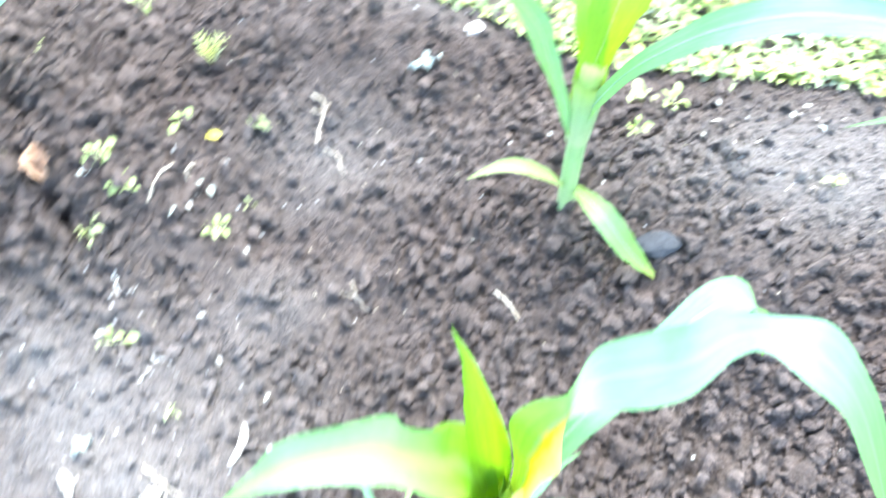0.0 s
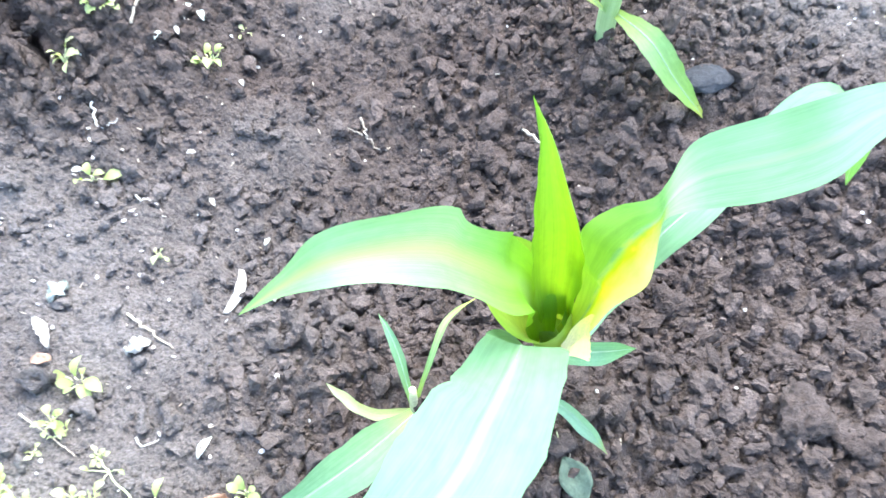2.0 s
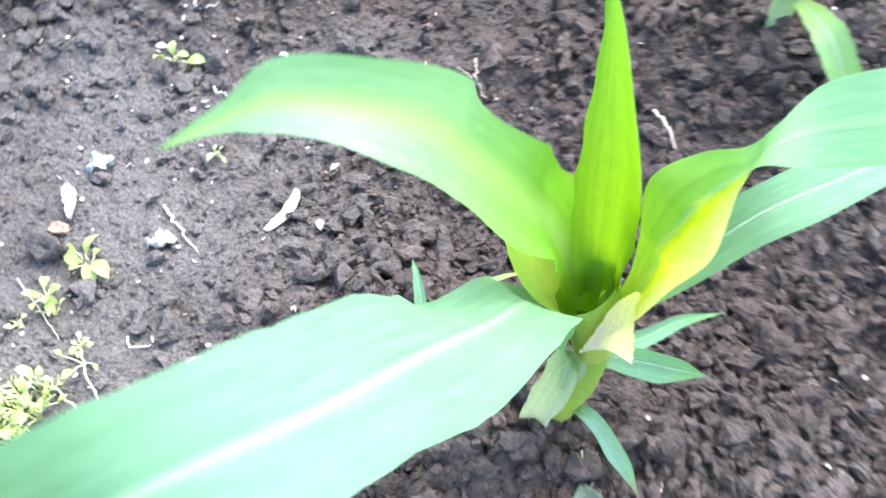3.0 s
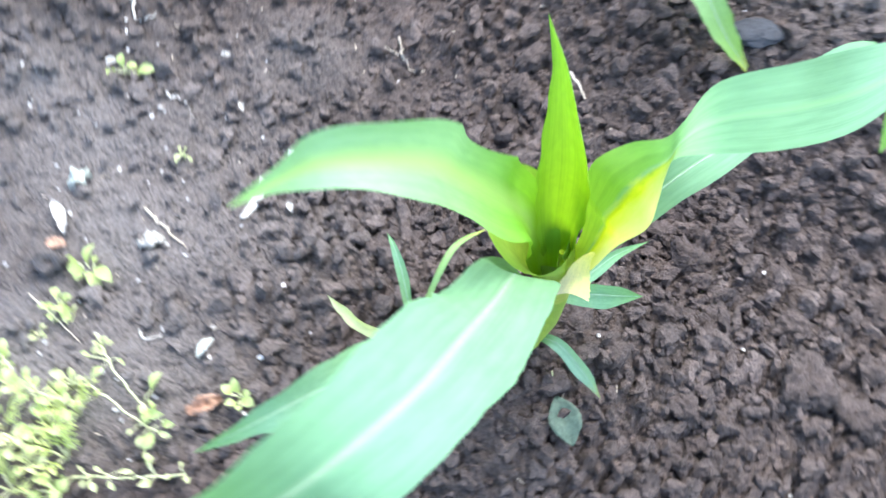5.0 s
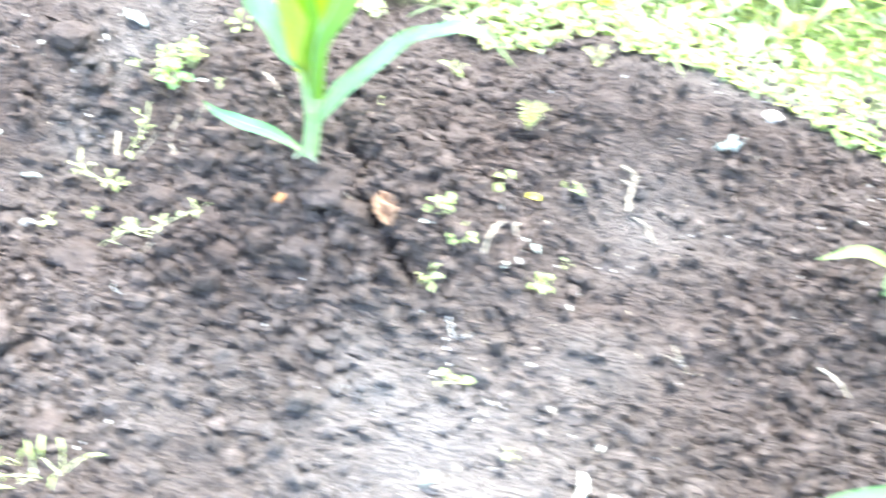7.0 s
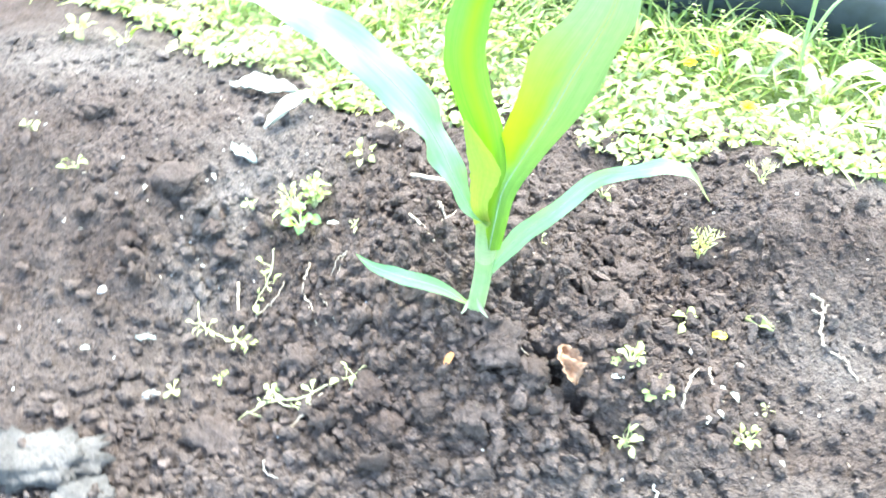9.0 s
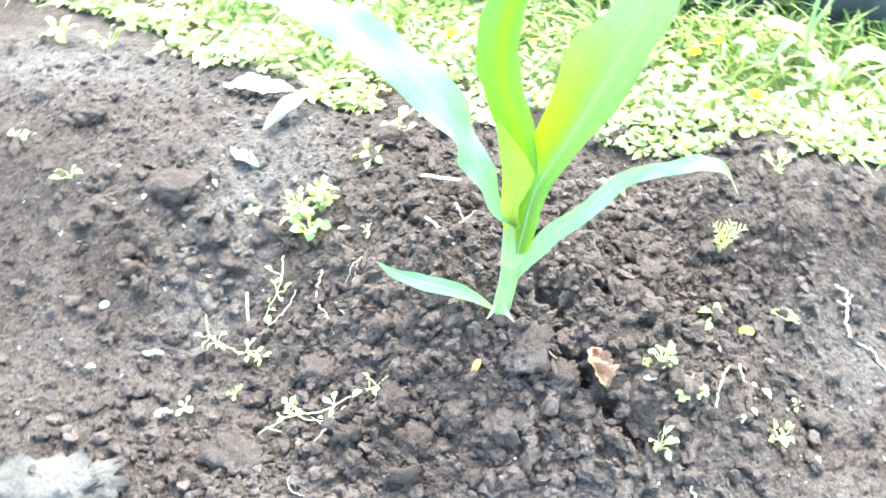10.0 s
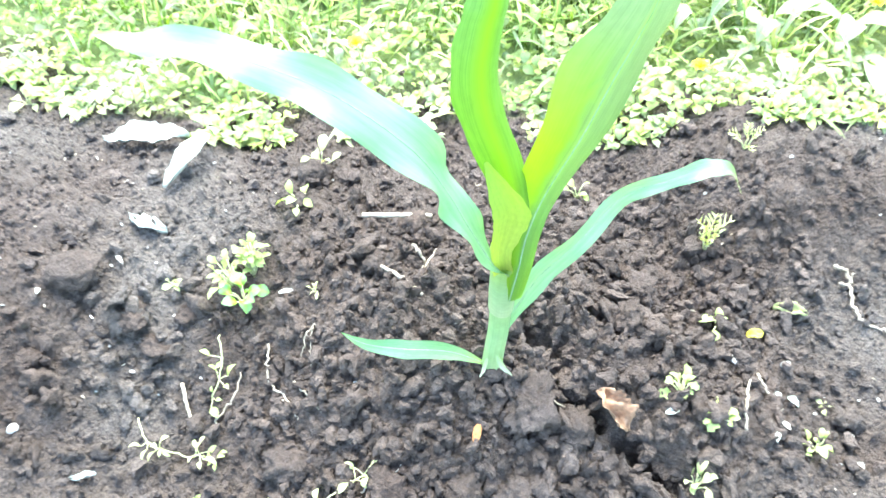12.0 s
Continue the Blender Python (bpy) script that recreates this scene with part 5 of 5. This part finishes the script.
twig("dry_root", [(-0.646, 0.700, 0), (-0.640, 0.712, 0.003), (-0.627, 0.722, 0.003), (-0.618, 0.738, 0.006)], 0.0011, ROOT, "thin pale root in the loose soil", "root", 0.001, 11)
twig("dry_root", [(-0.594, 0.748, 0.006), (-0.596, 0.722, 0.006), (-0.585, 0.702, 0.002), (-0.576, 0.684, 0)], 0.0010, ROOT, "long thin root hanging down the mound", "root", 0.001, 12)
twig("dry_root", [(-0.578, 0.710, 0.003), (-0.568, 0.695, 0.002), (-0.560, 0.683, 0)], 0.0009, ROOT, "short thin pale root on the mound", "root", 0.0006, 13)
twig("stick", [(-0.666, 0.748, 0.003), (-0.664, 0.730, 0.003), (-0.660, 0.713, 0)], 0.0015, STRAW, "short straight white stick", "stick", 0.0002, 14, 0.9)
twig("dry_root", [(-0.147, 0.742, 0.006), (-0.137, 0.736, 0.004), (-0.141, 0.712, 0.002), (-0.138, 0.697, 0.003), (-0.124, 0.690, 0.002), (-0.115, 0.670, 0)], 0.0017, ROOT, "long pale twisted root lying on smooth soil", "root", 0.0008, 15)
twig("dry_root", [(-0.147, 0.728, 0.006), (-0.139, 0.730, 0.003), (-0.132, 0.738, 0.004)], 0.0012, ROOT, "pale root end with a side shoot", "root", 0.001, 16)
twig("stick", [(-0.268, 0.612, 0), (-0.262, 0.632, 0.004), (-0.252, 0.650, 0.006)], 0.0014, STRAW, "thin curved pale stick", "stick", 0.0004, 17)
twig("dry_root", [(-0.388, 0.640, 0.002), (-0.405, 0.652, 0.006), (-0.414, 0.662, 0.003)], 0.0008, ROOT, "thin root beside the stem", "root", 0.0012, 18)
twig("straw", [(-0.211, 0.307, 0.002), (-0.207, 0.302, 0.001), (-0.201, 0.302, 0.002), (-0.196, 0.306, 0.001)], 0.0008, PEEL, "curved thin white straw", "straw", 0.0003, 19)
twig("dry_root", [(-0.585, 0.588, 0.0), (-0.572, 0.600, 0.004), (-0.56, 0.612, 0.004)], 0.0012, ROOT, "pale dry root by the mound's foot", "root", 0.0006, 20)
clod("stone", 0.147, 0.567, 0.0105, STONE, "smooth dark blue-grey stone half sunk in the soil", "stone", 3, 0.45, 0.6, 0.2, 1.6, 0.12)
clod("stone", -0.543, 0.910, 0.012, CLOD, "round dark grey lump beside a seedling", "stone", 4, 0.9, 0.2, 0, 1.1, 0.1)
clod("stone", -0.005, 0.830, 0.008, PALE_STONE, "small pale stone by the grass edge", "stone", 5, 0.7, 0.3, 0, 1.3, 0.2)
clod("dry_clay_slab", -0.792, 0.548, 0.027, SLAB, "flat pale slab of dry cracked clay", "clay slab", 6, 0.26, -0.5, 0.1, 2.0, 0.5)
clod("dry_clay_slab", -0.738, 0.512, 0.017, SLAB, "smaller pale slab of dry clay", "clay slab", 9, 0.30, -0.4, 0.25, 1.9, 0.5)
for k, (x, y, s, q) in enumerate(((-0.648, 0.578, 0.021, 0.6), (-0.413, 0.643, 0.017, 0.8), (-0.389, 0.627, 0.014, 0.8), (-0.500, 0.582, 0.013, 0.7),
        (-0.590, 0.656, 0.014, 0.7), (0.001, 0.518, 0.010, 0.8), (0.003, 0.542, 0.009, 0.8), (-0.611, 0.405, 0.017, 0.6), (-0.694, 0.487, 0.025, 0.8), (-0.753, 0.452, 0.017, 0.7),
        (-0.668, 0.474, 0.015, 0.7), (-0.70, 0.800, 0.012, 0.6), (-0.68, 0.775, 0.011, 0.6), (-0.655, 0.795, 0.009, 0.6), (-0.62, 0.640, 0.010, 0.7), (-0.47, 0.600, 0.011, 0.7),
        (-0.52, 0.615, 0.012, 0.7), (-0.435, 0.590, 0.012, 0.8), (-0.38, 0.660, 0.011, 0.7), (-0.33, 0.700, 0.010, 0.7), (-0.31, 0.735, 0.010, 0.6), (-0.36, 0.735, 0.009, 0.6),
        (-0.84, 0.93, 0.013, 0.6), (-0.78, 0.78, 0.010, 0.6), (-0.82, 0.80, 0.009, 0.6), (0.02, 0.40, 0.009, 0.7), (0.12, 0.30, 0.008, 0.7), (0.10, 0.42, 0.009, 0.7), (-0.07, 0.37, 0.008, 0.7),
        (0.189, 0.328, 0.015, 0.7), (0.117, 0.401, 0.010, 0.7), (0.221, 0.316, 0.013, 0.6), (0.183, 0.369, 0.009, 0.7), (0.239, 0.389, 0.011, 0.6), (0.137, 0.362, 0.007, 0.7))):
    clod("soil_clod", x, y, s, CLOD, "large rough clod of dark soil", "soil clod", 20 + k, q, 0.3, k * 0.7, 1.25)


twig("straw", [(-0.286, 0.318, 0.003), (-0.266, 0.306, 0.004), (-0.245, 0.293, 0.001)], 0.0007, STRAW, "long thin pale straw among weeds", "straw", 0.0002, 41)
twig("dry_root", [(-0.241, 0.660, 0.002), (-0.243, 0.647, 0.004), (-0.239, 0.637, 0.003), (-0.233, 0.629, 0.001)], 0.0010, ROOT, "thin grey root on the loose soil", "root", 0.0006, 42)
twig("weed_stem", [(-0.611, 0.630, 0.003), (-0.596, 0.618, 0.004), (-0.581, 0.606, 0.001)], 0.0007, STEM, "thin bare stem of a wilted weed", "weed stem", 0.0003, 43)
twig("weed_stem", [(-0.631, 0.612, 0.003), (-0.616, 0.604, 0.003), (-0.600, 0.599, 0.001)], 0.0007, STEM, "thin pale stem of a pulled weed", "weed stem", 0.0003, 44)
twig("root_piece", [(-0.602, 0.565, 0.002), (-0.602, 0.555, 0.003), (-0.597, 0.547, 0.002), (-0.588, 0.544, 0.001)], 0.0008, PEEL, "thin white bent root fibre", "root", 0.0004, 45)
twig("root_piece", [(-0.557, 0.742, 0.004), (-0.563, 0.735, 0.004), (-0.570, 0.722, 0.001)], 0.0007, ROOT, "thin root fibre on the mound", "root", 0.0006, 46)
twig("root_piece", [(-0.551, 0.736, 0.002), (-0.557, 0.742, 0.006), (-0.561, 0.728, 0.004), (-0.563, 0.716, 0.001)], 0.0006, ROOT, "forked thin root fibre", "root", 0.0006, 47)
twig("root_piece", [(-0.539, 0.617, 0.001), (-0.531, 0.623, 0.006), (-0.520, 0.622, 0.004), (-0.508, 0.627, 0.001)], 0.0007, PEEL, "curved white root fibre of a pulled weed", "root", 0.0006, 48)
twig("straw", [(0.204, 0.713, 0.001), (0.212, 0.712, 0.002), (0.222, 0.708, 0.001)], 0.0009, STRAW, "short pale straw on the soil", "straw", 0.0003, 49)
clod("pebble", -0.256, 0.669, 0.0038, PALE_STONE, "small smooth white pebble", "pebble", 31, 0.8, 0.1, 0.3, 0.9, 0.1)
clod("pebble", -0.696, 0.808, 0.0044, PALE_STONE, "small rounded whitish pebble", "pebble", 32, 0.8, 0.2, 0.8, 1.3, 0.15)
clod("pebble", -0.794, 0.732, 0.0036, PALE_STONE, "small pale pebble in the furrow", "pebble", 33, 0.8, 0.2, 0.3, 1.2, 0.15)
clod("soil_clod", -0.742, 0.841, 0.017, CLOD, "large rounded lump of dark soil", "soil clod", 20, 0.7, 0.1, 0.3, 1.2, 0.15)
clod("soil_clod", 0.296, 0.840, 0.013, CLOD, "dark lump of soil at the grass", "soil clod", 61, 0.7, 0.3, 0.3, 1.2)
HUSK = "small pale husk lying on the soil"
for k, (x, y, ln, wd, mt, label) in enumerate((
        (-0.230, 0.693, 0.013, 0.009, YELLOW_LEAF, "small yellow fallen leaf"), (-0.222, 0.635, 0.011, 0.006, PALE_LEAF, "small pale fallen leaf"), (-0.233, 0.639, 0.009, 0.006, PALE_LEAF, "small pale fallen leaf"),
        (-0.216, 0.665, 0.008, 0.005, PEEL, HUSK), (-0.236, 0.615, 0.009, 0.004, PEEL, HUSK), (-0.247, 0.605, 0.010, 0.004, PALE_LEAF, HUSK), (-0.320, 0.624, 0.010, 0.005, PALE_LEAF, HUSK),
        (-0.187, 0.586, 0.007, 0.004, PEEL, HUSK), (-0.183, 0.610, 0.006, 0.004, PEEL, HUSK), (-0.575, 0.780, 0.011, 0.004, PALE_LEAF, "small dry leaf tip on the mound"), (-0.707, 0.852, 0.011, 0.004, PEEL, "narrow pale seed husk"),
        (-0.767, 0.825, 0.006, 0.005, PEEL, HUSK), (-0.793, 0.670, 0.009, 0.005, PALE_LEAF, HUSK), (0.213, 0.738, 0.008, 0.005, PEEL, HUSK), (0.276, 0.724, 0.009, 0.005, PALE_LEAF, HUSK),
        (0.290, 0.735, 0.007, 0.005, PEEL, HUSK), (0.297, 0.704, 0.008, 0.004, PALE_LEAF, HUSK), (0.195, 0.691, 0.007, 0.004, PEEL, HUSK), (-0.295, 0.505, 0.008, 0.005, PEEL, HUSK), (-0.138, 0.405, 0.008, 0.005, PEEL, HUSK),
        (-0.151, 0.454, 0.007, 0.004, PALE_LEAF, HUSK), (-0.215, 0.523, 0.007, 0.004, PEEL, HUSK), (-0.194, 0.485, 0.008, 0.004, PEEL, HUSK), (-0.166, 0.300, 0.016, 0.006, PALE_LEAF, "pale flat chip of dry leaf"))):
    scrap("husk" if "husk" in label else "leaf_fragment", x, y, k * 2.1, ln, wd, mt, label, "leaf fragment", 0.2, 0.5, 70 + k, 0.0005, 0.6 + 0.3 * (k % 3), lift=0.0025, crumple=0.3, fold=0.3 * (k % 2))


def flecks(name, count, long, wide, mat, label, seed, dry):
    """Small pale bits, flat and uneven, strewn over the soil. dry: how much they keep to the crusted furrow."""
    rng = np.random.default_rng(seed)
    verts, faces, at = [], [], 0
    while at < count:
        x, y = rng.uniform(-1.0, 0.35), rng.uniform(0.2, 1.0)
        d = (1 - dry) + dry * float(crust_at(np.array([x]), np.array([y]))[0]) ** 1.5
        if rng.uniform() > d or float(turf_at(np.array([x]), np.array([y]))[0]) > 0.3:
            continue
        ln, wd = rng.uniform(*long), rng.uniform(*wide)
        turn = Euler((rng.normal(0, 0.3), rng.normal(0, 0.3), rng.uniform(0, 6.28))).to_matrix()
        base, ring = Vector((x, y, ground_z(x, y) + 0.0012)), []
        for j in range(6):
            a, f = j * 1.0472, rng.uniform(0.65, 1.15)
            ring.append(Vector((ln * math.cos(a) * f, wd * math.sin(a) * f, rng.uniform(-0.0004, 0.0004))))
        for up in (0.0, 0.0006):
            verts += [tuple(base + turn @ (p * (1 - 200 * up) + Vector((0, 0, up)))) for p in ring]
        k = 12 * at
        faces += [(k, k + 3, k + 2, k + 1), (k, k + 5, k + 4, k + 3), (k + 6, k + 7, k + 8, k + 9), (k + 6, k + 9, k + 10, k + 11)]
        faces += [(k + j, k + (j + 1) % 6, k + 6 + (j + 1) % 6, k + 6 + j) for j in range(6)]
        at += 1
    joined(name, verts, faces, mat, label, "straw flecks", smooth=False)


flecks("straw_flecks", 260, (0.0008, 0.0030), (0.0004, 0.0008), STRAW, "tiny pale flecks of straw strewn on the soil", 9, 0.7)
flecks("husk_flecks", 290, (0.0010, 0.0028), (0.0008, 0.0019), PALE_BIT, "whitish flakes of husk strewn over the furrow", 19, 0.93)


# ---------------------------------------------------------------- ground cover beyond the bed
def ground_cover(count):
    rng = random.Random(77)
    verts, faces, uvs = [], [], []
    shapes = [oval(1.0, w, d, f, 3) for w, d, f in ((0.55, 0.2, 0.3), (0.75, 0.3, 0.2), (0.62, 0.15, 0.25), (0.07, 0.4, 0.3))]
    made = 0
    while made < count:
        x = rng.uniform(-1.5, 0.75)
        e = float(np.interp(x, EDGE_X, EDGE_Y))
        y = e - 0.015 + 0.8 * rng.random() ** 1.9
        clump = value_noise(np.array([x]), np.array([y]), 0.06, 91)[0]
        if clump < 0.15 * rng.random() or (y - e < 0.02 and clump < 0.4):
            continue
        made += 1
        deep = min(1, max(0, y - e) / 0.15)
        top = (0.006 + 0.030 * clump * min(1, (y - e + 0.02) / 0.10)) * rng.uniform(0.35, 1.0)
        blade_like = rng.random() < 0.02 + 0.12 * deep
        v, f, u = shapes[3] if blade_like else shapes[rng.randrange(3)]
        s = rng.uniform(0.025, 0.055) if blade_like else rng.uniform(0.006, 0.0135) * (0.8 + 0.5 * clump)
        m = Matrix.Translation((x, y, ground_z(x, y) + top)) @ Euler((rng.uniform(-0.5, 0.5), rng.uniform(-1.0, 0.1) if blade_like else rng.uniform(-0.5, 0.3), rng.uniform(0, 6.28))).to_matrix().to_4x4() @ Matrix.Scale(s, 4)
        at = len(verts)
        verts += [tuple(m @ Vector(p)) for p in v]
        faces += [tuple(at + i for i in g) for g in f]
        uvs += u
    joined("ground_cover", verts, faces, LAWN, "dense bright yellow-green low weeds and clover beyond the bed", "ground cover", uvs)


ground_cover(24000)


def long_grass(count):
    """Rank grass behind the low weeds, in tufts that lean over."""
    rng = random.Random(78)
    verts, faces, uvs = [], [], []
    shapes = [oval(1.0, w, d, 0.4, 5) for w, d in ((0.045, 0.55), (0.06, 0.75), (0.035, 0.35))]
    for _ in range(count // 8):
        x = rng.uniform(-1.2, 0.6)
        y = float(np.interp(x, EDGE_X, EDGE_Y)) + 0.13 + 0.5 * rng.random() ** 1.3
        lean = rng.uniform(0, 6.28)
        for _ in range(8):
            v, f, u = shapes[rng.randrange(3)]
            px, py = x + rng.gauss(0, 0.012), y + rng.gauss(0, 0.012)
            turn = Euler((rng.uniform(-0.4, 0.4), rng.uniform(-1.35, -0.6), lean + rng.gauss(0, 0.9))).to_matrix().to_4x4()
            m = Matrix.Translation((px, py, ground_z(px, py))) @ turn @ Matrix.Scale(rng.uniform(0.03, 0.075), 4)
            at = len(verts)
            verts += [tuple(m @ Vector(p)) for p in v]
            faces += [tuple(at + i for i in g) for g in f]
            uvs += u
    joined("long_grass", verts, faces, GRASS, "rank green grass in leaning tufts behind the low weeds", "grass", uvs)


long_grass(6400)


def broad_weed(x, y, label, stations_list, mat):
    w = holder("broad_leaved_weed", (x, y, ground_z(x, y)), label, "weed", "broad-leaved weeds")
    for k, st in enumerate(stations_list):
        leaf = part("leaf", blade(st, count=20, across=8, channel=0.15, ruffle=0.1, waves=2, seed=70 + k), mat, w)
        part("midrib", midrib(st, 16, 0.04), STEM, leaf)
    return w


def radial_leaf(x, y, z, turn, reach, rise, width, droop):
    c, s = math.cos(turn), math.sin(turn)
    return [(x, y, z, 0.002, 0), (x + c * reach * 0.3, y + s * reach * 0.3, z + rise * 0.7, width * 0.35, 0), (x + c * reach * 0.6, y + s * reach * 0.6, z + rise, width, 0),
            (x + c * reach * 0.85, y + s * reach * 0.85, z + rise * (1 - droop * 0.4), width * 0.75, 0), (x + c * reach, y + s * reach, z + rise * (1 - droop), 0.0, 0)]


def flower_stalk(x, y, height, seed):
    rng = random.Random(seed)
    z = ground_z(x, y)
    w = holder("yellow_flower", (x, y, z), "small bright yellow flower on a thin green stalk", "flower", "yellow flowers")
    tip = Vector((x + rng.uniform(-0.01, 0.01), y + rng.uniform(-0.01, 0.01), z + height))
    part("stalk", tube([(x, y, z - 0.002, 0.001), ((x + tip.x) / 2, (y + tip.y) / 2, z + height * 0.6, 0.0009), (*tip, 0.0008)], 6, 6), STEM, w)
    for ring, (n, ln, tilt) in enumerate(((8, 0.0095, -0.25), (7, 0.007, -0.7), (5, 0.005, -1.0))):
        for k in range(n):
            m = Matrix.Translation(tip) @ Euler((0, tilt, 6.28 * k / n + ring * 0.4)).to_matrix().to_4x4()
            part("petal", oval_bm(m, ln, ln * 0.65, 0.1, 0.2, 3), FLOWER, w)
    return w


for x, y, hgt, sd in ((-0.482, 1.060, 0.045, 1), (-0.215, 1.062, 0.03, 2), (-0.228, 1.052, 0.03, 3), (0.005, 1.02, 0.05, 4), (0.022, 1.005, 0.05, 5), (-0.015, 1.048, 0.055, 6), (0.012, 1.045, 0.055, 7),
                      (0.035, 1.03, 0.06, 8), (0.06, 1.01, 0.06, 9), (-0.18, 0.985, 0.02, 10), (0.09, 1.0, 0.05, 11)):
    flower_stalk(x, y, hgt, sd)
z = ground_z(-0.105, 1.045)
dock = broad_weed(-0.105, 1.045, "tall broad-leaved weed with one yellowing leaf", [radial_leaf(-0.118, 1.05, z + 0.045, 2.75, 0.05, 0.015, 0.010, 0.3)], YELLOW_LEAF)
part("stem", tube([(-0.118, 1.048, z - 0.005, 0.0026), (-0.118, 1.052, z + 0.08, 0.0022), (-0.116, 1.062, z + 0.2, 0.0016)], 10, 8, 0.0006), SHEATH, dock)
part("stem", tube([(-0.118, 1.051, z + 0.06, 0.0020), (-0.100, 1.055, z + 0.10, 0.0018), (-0.075, 1.065, z + 0.125, 0.0015), (-0.04, 1.08, z + 0.135, 0.0012)], 12, 8, 0.0005), SHEATH, dock)
for x, y, turns, reach, mt, lb in ((-0.160, 1.036, (2.4, 3.3, 0.6, 1.4), 0.045, PALE_GREEN, "pale broad-leaved weed in the ground cover"), (-0.096, 1.008, (0.5, 1.3, 2.2, 3.6, 4.6), 0.055, PALE_GREEN, "pale leafy weed with upright broad leaves"),
                                   (-0.010, 1.000, (2.7, 3.6, 4.5, 0.4), 0.080, PALE_GREEN, "large pale green leaf cluster before the dark sheet"), (0.03, 0.97, (0.3, 1.5, 2.6, 3.7, 5.0), 0.06, WEED, "broad-leaved yellow-green weed beyond the bed"),
                                   (-0.30, 1.09, (0.3, 1.5, 2.6, 3.7, 5.0), 0.04, WEED, "low broad-leaved weed in the ground cover"), (-0.62, 1.10, (0.3, 1.5, 2.6, 3.7, 5.0), 0.045, WEED, "low broad-leaved weed in the ground cover")):
    zz = ground_z(x, y) + 0.01
    broad_weed(x, y, lb, [radial_leaf(x, y, zz, a, reach * (0.8 + 0.3 * math.sin(a * 3)), 0.03 + 0.015 * math.cos(a * 2), reach * 0.16, 0.5) for a in turns], mt)
def sprig_weed(x, y, height, label, pairs, length, mat, seed):
    """An upright stem with pairs of narrow leaves, shorter towards the top."""
    rng = random.Random(seed)
    z = ground_z(x, y)
    w = holder("sprig_weed", (x, y, z), label, "weed", "weeds")
    lean = (rng.uniform(-0.25, 0.25) * height, rng.uniform(-0.2, 0.2) * height)
    rows = [(x, y, z - 0.003, 0.0010), (x + lean[0] * 0.3, y + lean[1] * 0.3, z + height * 0.5, 0.0008), (x + lean[0], y + lean[1], z + height, 0.0005)]
    part("stem", tube(rows, 10, 6, 0.0004, seed), SHEATH, w)
    path = spline(rows, pairs + 2)
    for k in range(1, pairs + 2):
        for side in (0, 1):
            a = 1.9 * k + 3.14 * side + rng.uniform(-0.5, 0.5)
            s = length * (1.1 - 0.6 * k / pairs) * rng.uniform(0.7, 1.15)
            m = Matrix.Translation(path[k, :3]) @ Euler((rng.uniform(-0.4, 0.4), rng.uniform(-0.9, -0.2), a)).to_matrix().to_4x4()
            part("leaf", oval_bm(m, s, s * rng.uniform(0.28, 0.42), 0.3, 0.4, 4), mat, w)
    return w


for k, (x, y, hgt) in enumerate(((-0.262, 1.098, 0.045), (-0.222, 1.100, 0.065), (-0.205, 1.090, 0.050), (-0.186, 1.098, 0.055), (-0.168, 1.085, 0.045), (-0.145, 1.092, 0.060), (-0.092, 1.085, 0.060), (-0.070, 1.075, 0.050),
                                 (-0.395, 1.120, 0.040), (-0.370, 1.105, 0.035), (-0.330, 1.095, 0.035), (0.000, 1.030, 0.050), (0.045, 1.010, 0.050), (0.090, 0.985, 0.045), (-0.045, 1.055, 0.045))):
    sprig_weed(x, y, hgt, "upright silvery green weed with narrow paired leaves" if k % 2 else "upright pale green weed before the dark sheet", 7, 0.016, WEED_PALE if k % 2 else WEED, 300 + k)


def plastic_sheet():
    """A dark sheet stood on edge behind the weeds, folded and uneven along its top."""
    bm, cols = bmesh.new(), []
    steps = 60
    for k in range(steps + 1):
        t = k / steps
        x = -0.62 + 1.1 * t
        y = float(np.interp(x, (-0.62, -0.4, -0.28, -0.1, 0.0, 0.1, 0.48), (1.26, 1.215, 1.175, 1.16, 1.125, 1.08, 0.99))) + 0.008 * math.sin(9 * t) + 0.004 * math.sin(31 * t)
        top = (0.10 + 0.010 * math.sin(7 * t + 1) + 0.005 * math.sin(23 * t)) * min(1.0, 0.25 + 2.2 * t)
        z = ground_z(x, y) - 0.03
        cols.append([[bm.verts.new((x + d * 0.001, y + d + 0.012 * math.sin(3 * h + 5 * t), z + (top + 0.03) * h)) for h in (0, 0.25, 0.5, 0.75, 1.0)] for d in (0.0, 0.004)])
    for a, b in zip(cols, cols[1:]):
        for i in range(4):
            bm.faces.new((a[0][i], b[0][i], b[0][i + 1], a[0][i + 1]))
            bm.faces.new((a[1][i + 1], b[1][i + 1], b[1][i], a[1][i]))
        bm.faces.new((a[0][4], b[0][4], b[1][4], a[1][4]))
    tagged(part("plastic_sheet", bm, PLASTIC), "dark blue-grey plastic sheet standing behind the weeds", "plastic sheet")


plastic_sheet()
